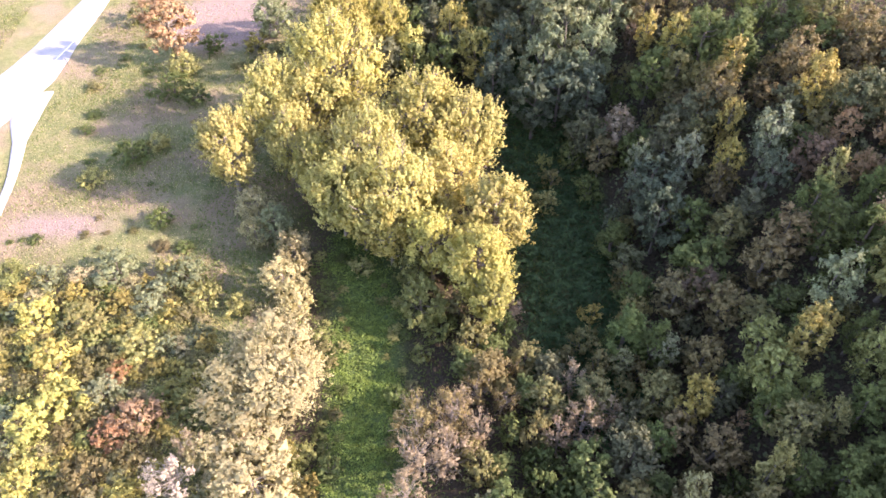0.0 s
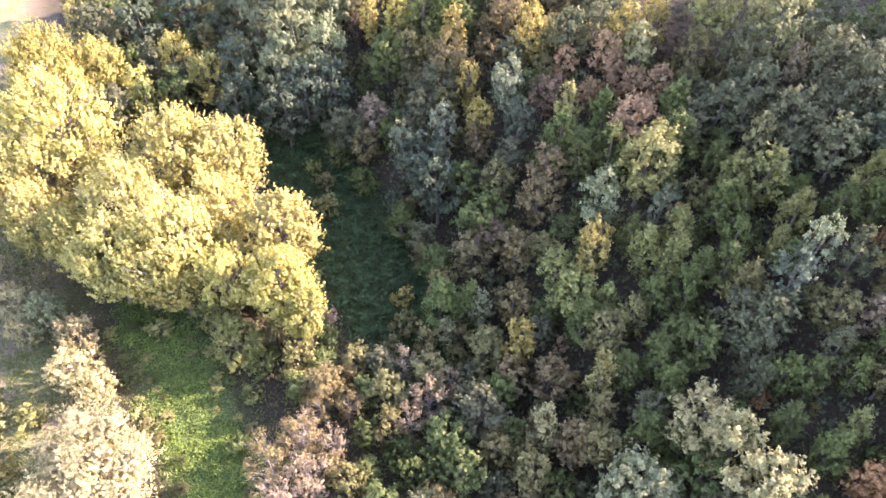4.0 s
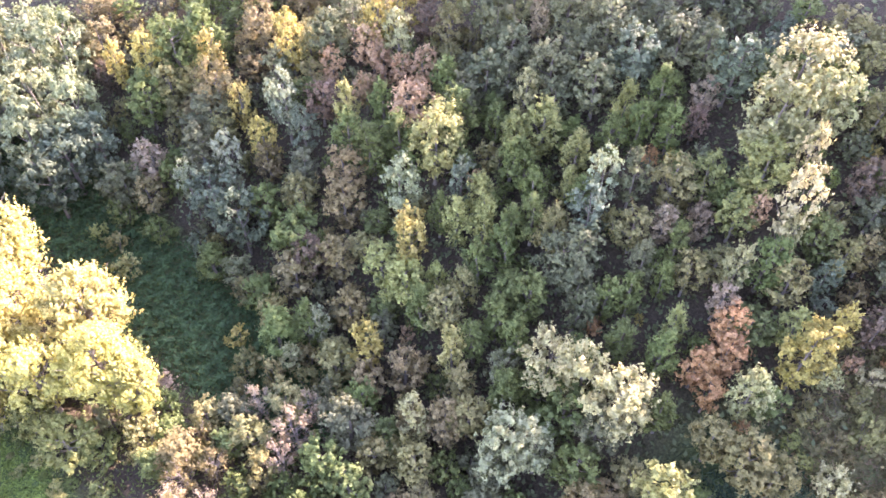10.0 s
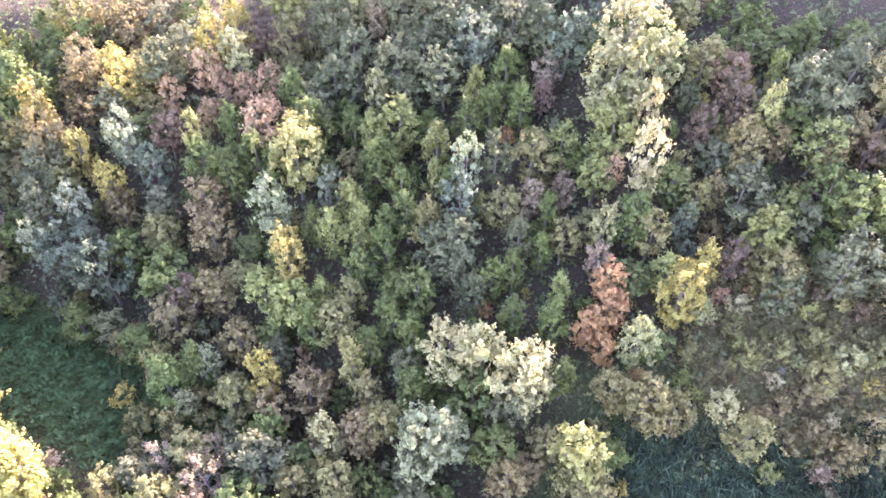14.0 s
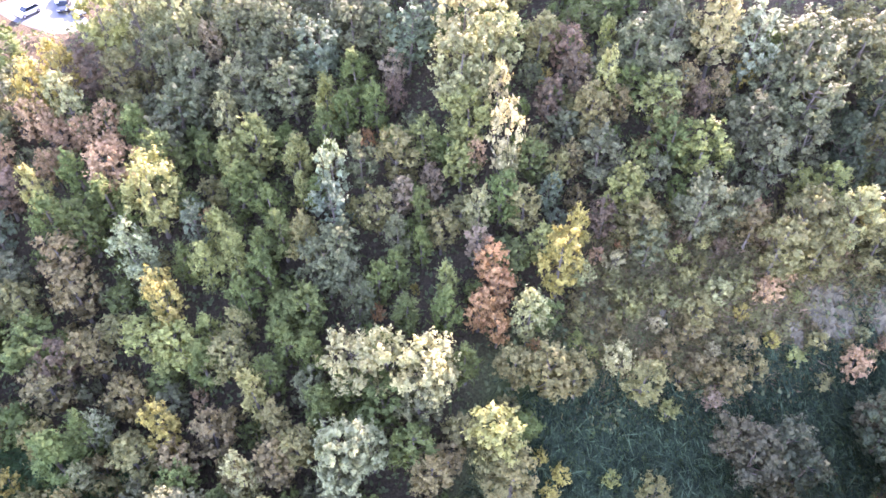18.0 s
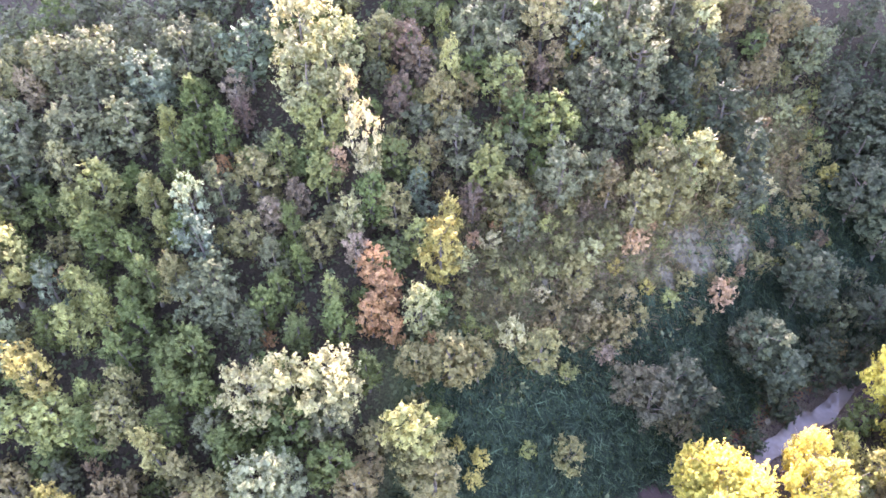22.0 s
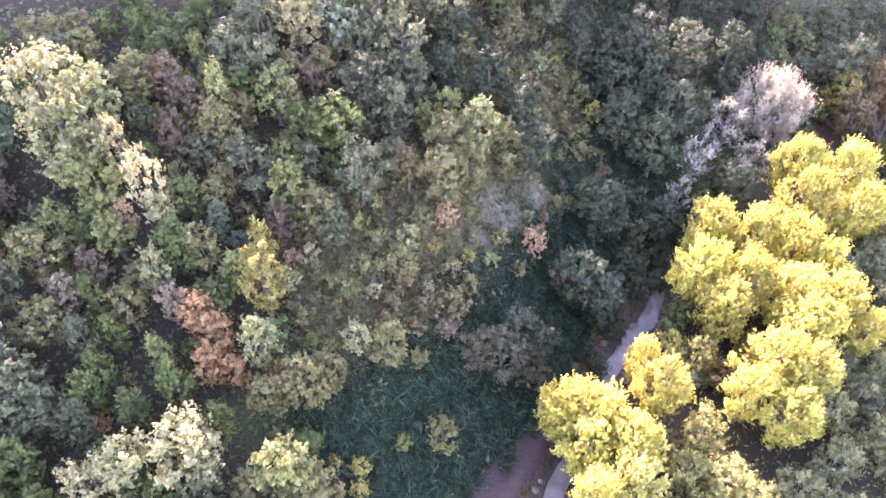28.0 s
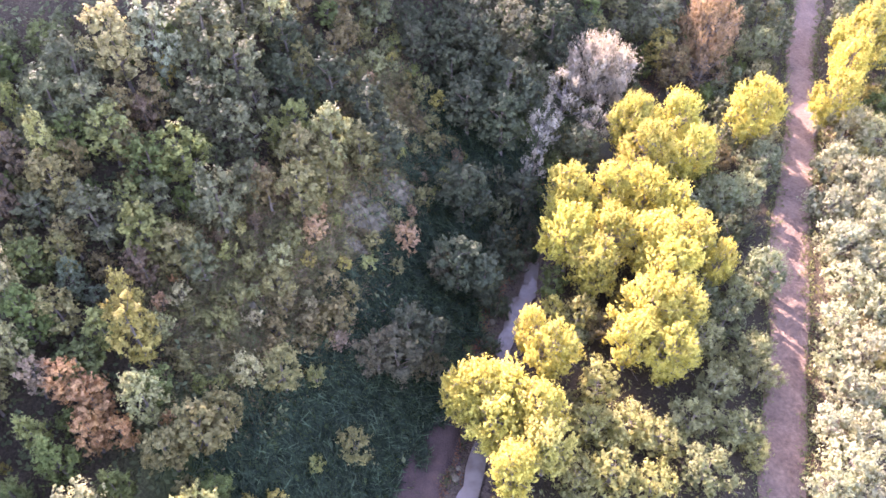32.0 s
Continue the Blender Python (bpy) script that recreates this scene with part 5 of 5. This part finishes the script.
def on_meadow(x, y):
    clear = soft_step(-64.5, -62.5, x + 0.12 * np.maximum(0, 90 - y)) + (x < -78) * (y > 90)
    soil = np.maximum(1 - soft_step(8, 12, np.hypot((x + 40) * 0.8, y - 119)), 1 - soft_step(1.5, 4, np.hypot((x + 53) * 0.4, y - 67)))
    patch = 0.35 + 0.65 * soft_step(0.4, 0.62, ripple(x * 0.12, y * 0.12))
    return np.clip(clear, 0, 1) * (1 - 0.9 * soil) * patch * (1 - soft_step(-26, -16, x))


def under_wood(x, y):
    s = hillside(x, y)
    near = np.hypot(x, y)
    return soft_step(0, 3, s) * (1 - np.maximum(on_cliff(x, y), on_bank(x, y))) * (near < 125) * (1 - soft_step(9, 13, -np.hypot(x - 82.5, y - 83.5) + 22))


def in_scrub(x, y):
    return (1 - soft_step(52, 58, y + 0.1 * (x + 40) + 3 * np.sin(x * 0.4))) * (1 - soft_step(-28, -24, x) * soft_step(30, 34, y))


def by_water(x, y):
    return (1 - soft_step(4.0, 7.0, np.abs(x - stream_x(y) - 1.5))) * soft_step(1.6, 2.6, np.abs(x - stream_x(y)) * 0.8) * (1 - soft_step(-12, -4, y))


cover("bramble_mat", "dense dark green trailing brambles over the bank", "brambles", (0.03, 0.048, 0.024), 40000, (1.25, 0.13), (18, 75, -62, 8), on_bank, 1.2, 0.12, LEAF_BRAMBLE, 21, 1.6)
# lighter copy of the mat, with the light on its strands put into the colour
cover("bramble_shoots", "arching bramble shoots coloured paler as lit strands over the bank", "brambles", (0.058, 0.086, 0.046), 12000, (1.45, 0.11), (18, 75, -62, 8), on_bank, 1.45, 0.12, LEAF_BRAMBLE, 34, 1.6)
cover("bramble_mat", "dark green creepers filling the shaded gully", "brambles", (0.06, 0.10, 0.04), 17000, (0.8, 0.26), (2, 28, 28, 112), on_strip, 1.5, 0.2, LEAF, 22)
cover("weed_lane", "bright green nettles and weeds along the lane", "weeds", (0.17, 0.23, 0.06), 24000, (0.27, 0.13), (-18, 0, 16, 74), on_lane, 0.5, 0.3, LEAF, 23)
cover("meadow_grass", "rough green meadow grass", "grass", (0.15, 0.185, 0.055), 46000, (0.4, 0.09), (-110, -14, 52, 135), on_meadow, 0.15, 0.75, LEAF_SOFT, 24)
cover("dry_grass", "bleached dry meadow grass", "grass", (0.42, 0.36, 0.2), 26000, (0.36, 0.07), (-110, -14, 52, 135), on_meadow, 0.15, 0.8, LEAF_SOFT, 25)
cover("dry_grass", "dry brown grass and dead stalks on the cliff", "grass", (0.24, 0.175, 0.11), 15000, (0.95, 0.16), (35, 85, -52, 4), on_cliff, 0.2, 0.6, LEAF_SOFT, 26, 1.0)
cover("undergrowth", "low leafy undergrowth beneath the wood", "undergrowth", (0.10, 0.115, 0.055), 42000, (0.6, 0.36), (6, 125, -110, 130), under_wood, 2.2, 0.25, LEAF, 27)
cover("cliff_weeds", "olive weeds and seedlings on the cliff", "weeds", (0.15, 0.135, 0.06), 21000, (0.55, 0.27), (35, 85, -52, 4), on_cliff, 0.9, 0.3, LEAF, 28)
cover("fallen_leaves", "brown fallen leaves on the stream bank", "leaves", (0.2, 0.1, 0.06), 15000, (0.22, 0.15), (10, 62, -100, -3), by_water, 0.08, 0.05, LEAF_SOFT, 29)
cover("scrub_thicket", "low tangled olive-yellow scrub on the valley floor", "scrub", (0.42, 0.39, 0.15), 40000, (0.4, 0.12), (-66, -14, 14, 60), in_scrub, 1.5, 0.45, LEAF, 33)


def on_gravel(x, y):
    return (1 - soft_step(1.0, 2.6, np.abs(x - stream_x(y) - 4.2))) * soft_step(0.45, 0.7, ripple(x * 0.8, y * 0.8))


cover("bank_weeds", "low dull green weeds on the gravel bank", "weeds", (0.075, 0.08, 0.035), 2600, (0.32, 0.13), (18, 42, -34, -2), on_gravel, 0.3, 0.4, LEAF, 37)
cover("fallen_leaves", "russet fallen leaves on the gravel bank", "leaves", (0.15, 0.075, 0.045), 4000, (0.26, 0.18), (18, 42, -34, -2), lambda x, y: 1 - soft_step(1.6, 3.2, np.abs(x - stream_x(y) - 4.0)), 0.06, 0.05, LEAF_SOFT, 38)


def valley_floor(x, y):
    track_x = np.interp(y, (-160, -134, -116, -102, -90, -78.7, -70, -62.4, -55.6, -45, -38, -30), (80, 61.6, 51, 40.7, 32.8, 26.3, 20.3, 14.7, 10.4, 3.4, -3, -14))
    return (x < stream_x(y) - 3.2) * (np.abs(x - track_x) > 1.75 + 1.7 * ripple(x * 0.7, y * 0.7)) * 1.0


cover("valley_weeds", "pale green grass and weeds under the willows", "weeds", (0.2, 0.2, 0.085), 16000, (0.55, 0.2), (-30, 60, -130, -18), valley_floor, 0.6, 0.4, LEAF, 30)
def on_verge(x, y):
    off = np.abs(np.vectorize(track_off)(x, y)) * 0.8
    return soft_step(1.2, 2.0, off + 0.9 * (ripple(x * 0.9, y * 0.9) - 0.5)) * (1 - soft_step(2.6, 3.4, off))


cover("verge_weeds", "tufts of grass and weeds along the dirt track", "weeds", (0.17, 0.18, 0.075), 9000, (0.45, 0.12), (-14, 66, -140, -30), on_verge, 0.35, 0.6, LEAF, 35)
cover("fallen_leaves", "reddish fallen leaves along the dirt track", "leaves", (0.17, 0.085, 0.06), 7000, (0.24, 0.16), (-14, 66, -140, -30), lambda x, y: 1 - soft_step(1.2, 2.6, np.abs(np.vectorize(track_off)(x, y) + 1.6) * 0.8), 0.05, 0.05, LEAF_SOFT, 36)
cover("valley_weeds", "green weeds below the poplars", "weeds", (0.13, 0.16, 0.05), 34000, (0.4, 0.16), (-34, 14, 14, 112), lambda x, y: 1 - on_lane(x, y) * 0.9, 0.5, 0.35, LEAF, 31)


# ---- stones and rock ----
def rough_stone(seed, flat=0.6):
    bm = bmesh.new()
    bmesh.ops.create_icosphere(bm, subdivisions=1, radius=1)
    r_ = random.Random(seed)
    for v in bm.verts:
        v.co *= r_.uniform(0.7, 1.15)
        v.co.z *= flat
    me = bpy.data.meshes.new("stone")
    bm.to_mesh(me)
    bm.free()
    return me


pebble_v, pebble_f = [], []
stone_rng = random.Random(5)
for _ in range(1300):
    y = stone_rng.uniform(-58, -6)
    x = float(stream_x(y)) + stone_rng.choice((stone_rng.uniform(2.0, 5.0), stone_rng.uniform(2.0, 4.4), stone_rng.uniform(-3.4, -2.2)))
    z, r = float(ground_z(x, y)) + 0.08, stone_rng.uniform(0.07, 0.22)
    k = len(pebble_v)
    for dx, dy, dz in ((1, 0, 0), (0, 1, 0), (-1, 0, 0), (0, -1, 0), (0, 0, 0.6), (0, 0, -0.6)):
        pebble_v.append((x + dx * r * stone_rng.uniform(0.7, 1.2), y + dy * r * stone_rng.uniform(0.7, 1.2), z + dz * r))
    pebble_f += [(k + a, k + b, k + 4) for a, b in ((0, 1), (1, 2), (2, 3), (3, 0))] + [(k + b, k + a, k + 5) for a, b in ((0, 1), (1, 2), (2, 3), (3, 0))]
tagged(new("pebbles", mesh_of("pebbles", pebble_v, pebble_f, GRAVEL)), "brown pebbles and cobbles along the stream edge", "pebbles", kind="stuff")

for i in range(16):
    y = stone_rng.uniform(-56, -14)
    x = float(stream_x(y)) + stone_rng.choice((-2.6, 2.4, 2.9))
    me = rough_stone(i)
    me.materials.append(ROCK)
    ob = new("boulder", me)
    s = stone_rng.uniform(0.25, 0.55)
    ob.matrix_basis = Matrix.Translation((x, y, float(ground_z(x, y)) + s * 0.2)) @ Matrix.Rotation(i, 4, "Z") @ Matrix.Diagonal((s, s * 1.2, s, 1))
    tagged(ob, "greyish weathered boulder at the stream edge", "boulder", "stream boulders")


def outcrop(x, y, wide, tall, seed, label):
    """A bare face of crumbling marl: a fissured slab that follows the slope."""
    r_ = random.Random(seed)
    nx, ny = 34, 26
    gxs = (float(ground_z(x + 1, y)) - float(ground_z(x - 1, y))) / 2
    gys = (float(ground_z(x, y + 1)) - float(ground_z(x, y - 1))) / 2
    down = Vector((-gxs, -gys, 0)).normalized()
    along = Vector((-down.y, down.x, 0))
    verts, faces = [], []
    cut = [r_.uniform(-0.3, 0.3) for _ in range(nx + 1)]
    for i in range(nx + 1):
        u = i / nx * 2 - 1
        for j in range(ny + 1):
            v = j / ny * 2 - 1
            p = Vector((x, y, 0)) + along * (u * wide / 2 + 0.25 * math.sin(v * 5 + i)) - down * (v * tall / 2)
            edge = max(0.0, 1 - max(abs(u), abs(v)) ** 4)
            lift = (0.36 + cut[i] * 0.7 + 0.14 * math.sin(j * 1.3 + seed + 0.4 * i) + r_.uniform(-0.13, 0.13)) * edge - 0.35 * (1 - edge)
            verts.append((p.x, p.y, float(ground_z(p.x, p.y)) + lift))
    for i in range(nx):
        for j in range(ny):
            a = i * (ny + 1) + j
            faces.append((a, a + ny + 1, a + ny + 2, a + 1))
    return tagged(new("rock_outcrop", mesh_of("rock_outcrop", verts, faces, ROCK)), label, "rock", "cliff outcrops")


outcrop(53.8, -28.2, 6.0, 6.6, 1, "bare grey-brown marl face with vertical fissures")
outcrop(55.9, -33.9, 4.8, 4.6, 2, "small bare grey marl face above the brambles")
outcrop(50.4, -24.2, 2.2, 4.0, 3, "crumbling brown-grey marl patch among dry grass")
outcrop(48.9, -14.8, 2.4, 3.2, 4, "crumbling brown earth patch among weeds")
pale = rough_stone(77, 0.5)
pale.materials.append(ROCK)
pale_ob = new("boulder", pale)
pale_ob.matrix_basis = Matrix.Translation((48.0, -10.6, float(ground_z(48.0, -10.6)) + 0.25)) @ Matrix.Diagonal((0.8, 0.5, 0.5, 1))
tagged(pale_ob, "small whitish boulder lodged in the cliff weeds", "boulder")


# ---- cars and road furniture ----
def gloss_paint(name, colour, metal=0.0, rough=0.3):
    m, nt, bsdf = material(name)
    dirt = noise_of(nt, 2.0, 4)
    nt.links.new(ramp(nt, dirt, (0.35, tuple(c * 0.85 for c in colour)), (0.65, colour)), bsdf.inputs["Base Color"])
    bsdf.inputs["Metallic"].default_value, bsdf.inputs["Roughness"].default_value = metal, rough
    return m


CAR_WHITE, CAR_DARK = gloss_paint("car_white", (0.8, 0.8, 0.8)), gloss_paint("car_dark", (0.03, 0.035, 0.05))
CAR_SILVER, GLASS = gloss_paint("car_silver", (0.5, 0.52, 0.55), 0.6), gloss_paint("dark_glass", (0.02, 0.025, 0.03), 0.0, 0.05)
RUBBER, CHROME = gloss_paint("rubber", (0.02, 0.02, 0.02), 0, 0.8), gloss_paint("wheel_metal", (0.6, 0.6, 0.62), 0.9, 0.3)
LAMP_GLASS, LAMP_RED = gloss_paint("lamp_glass", (0.75, 0.75, 0.72), 0, 0.1), gloss_paint("lamp_red", (0.4, 0.02, 0.02), 0, 0.15)


def swept(profile, half, mat, name, taper=0.0, bevel=0.05):
    """A side outline (x, z) drawn out across the car; the upper points lean inwards by taper."""
    bm = bmesh.new()
    top = max(z for _, z in profile)
    low = min(z for _, z in profile)
    rings = []
    for s in (-1, 1):
        rings.append([bm.verts.new((x, s * (half - taper * (z - low) / (top - low)), z)) for x, z in profile])
    bm.faces.new(rings[0]), bm.faces.new(list(reversed(rings[1])))
    n = len(profile)
    for i in range(n):
        bm.faces.new((rings[0][i], rings[1][i], rings[1][(i + 1) % n], rings[0][(i + 1) % n]))
    bmesh.ops.recalc_face_normals(bm, faces=bm.faces)
    bmesh.ops.bevel(bm, geom=list(bm.edges), offset=bevel, segments=2, affect="EDGES")
    me = bpy.data.meshes.new(name)
    bm.to_mesh(me)
    bm.free()
    me.materials.append(mat)
    return me


def wheel_mesh(radius, width, mat, name):
    bm = bmesh.new()
    bmesh.ops.create_cone(bm, cap_ends=True, segments=20, radius1=radius, radius2=radius, depth=width, matrix=Matrix.Rotation(math.pi / 2, 4, "X"))
    bmesh.ops.bevel(bm, geom=[e for e in bm.edges if abs(e.verts[0].co.y - e.verts[1].co.y) < 1e-4], offset=0.03, segments=2, affect="EDGES")
    me = bpy.data.meshes.new(name)
    bm.to_mesh(me)
    bm.free()
    me.materials.append(mat)
    return me


def slab(name, size, at_, mat, parent, label=""):
    bm = bmesh.new()
    bmesh.ops.create_cube(bm, size=1, matrix=Matrix.Translation(at_) @ Matrix.Diagonal((*size, 1)))
    bmesh.ops.bevel(bm, geom=list(bm.edges), offset=min(size) * 0.3, segments=1, affect="EDGES")
    me = bpy.data.meshes.new(name)
    bm.to_mesh(me)
    bm.free()
    me.materials.append(mat)
    return part(name, me, parent, label)


def car(paint, x, y, turn, label, tall=1.0):
    top = thing("car", label, "car", "parked cars", at=(x, y, float(ground_z(x, y)) + 0.2), turn=radians(turn))
    top.scale = (0.93, 0.93, 0.93)
    body = [(-2.05, 0.3), (2.05, 0.3), (2.1, 0.55), (1.95, 0.78), (0.95, 0.92), (-1.95, 0.95), (-2.08, 0.6)]
    cabin = [(1.05, 0.9), (0.35, 1.42 * tall), (-1.2, 1.45 * tall), (-1.95, 0.93)]
    roof = [(0.38, 1.41 * tall), (0.3, 1.47 * tall), (-1.15, 1.5 * tall), (-1.25, 1.44 * tall)]
    part("body", swept(body, 0.88, paint, "body", 0.04), top)
    part("cabin_glass", swept(cabin, 0.8, GLASS, "cabin_glass", 0.16, 0.03), top, "dark window glass")
    part("roof", swept(roof, 0.67, paint, "roof", 0.02, 0.02), top)
    for sx in (-1.3, 1.32):
        for sy in (-0.8, 0.8):
            tyre = part("wheel", wheel_mesh(0.32, 0.22, RUBBER, "wheel"), top, "black tyre")
            tyre.location = (sx, sy, 0.3)
            part("rim", wheel_mesh(0.2, 0.24, CHROME, "rim"), tyre, "metal wheel rim")
    for sy in (-0.62, 0.62):
        slab("headlight", (0.12, 0.36, 0.14), (2.02, sy, 0.66), LAMP_GLASS, top, "clear headlight")
        slab("tail_light", (0.1, 0.26, 0.18), (-2.02, sy, 0.72), LAMP_RED, top, "red tail light")
        slab("wing_mirror", (0.12, 0.2, 0.12), (0.75, sy * 1.52, 0.98), paint, top)
    slab("bumper", (0.14, 1.6, 0.2), (2.06, 0, 0.42), RUBBER, top, "dark bumper")
    return top


car(CAR_WHITE, 86.5, 86.3, 215, "white hatchback car parked on pale asphalt")
car(CAR_DARK, 84.5, 84.2, 205, "dark car parked beside a white car")
car(CAR_WHITE, 84.2, 81.4, 222, "white car parked at the edge of the trees")
car(CAR_WHITE, 81.5, 88.7, 160, "white car parked across the parking place")
car(CAR_SILVER, 89.6, 89.4, 215, "silver van-like car parked at the back of the place", 1.25)

post = thing("road_post", "thin dark leaning marker post at the road edge", "post", at=(-64.6, 105.6, float(ground_z(-64.6, 105.6))))
v, f = tube([(0, 0, -0.2), (-0.05, 0, 0.5), (-0.16, 0.02, 1.15)], [0.06, 0.055, 0.045], 8)
part("shaft", mesh_of("shaft", v, f, CAR_DARK, True), post)
v, f = tube([(-0.16, 0.02, 1.13), (-0.17, 0.02, 1.22)], [0.06, 0.02], 8)
part("cap", mesh_of("cap", v, f, RUBBER, True), post, "dark cap")
slab("foot", (0.3, 0.3, 0.12), (0, 0, 0.22), ROCK, post, "concrete foot")
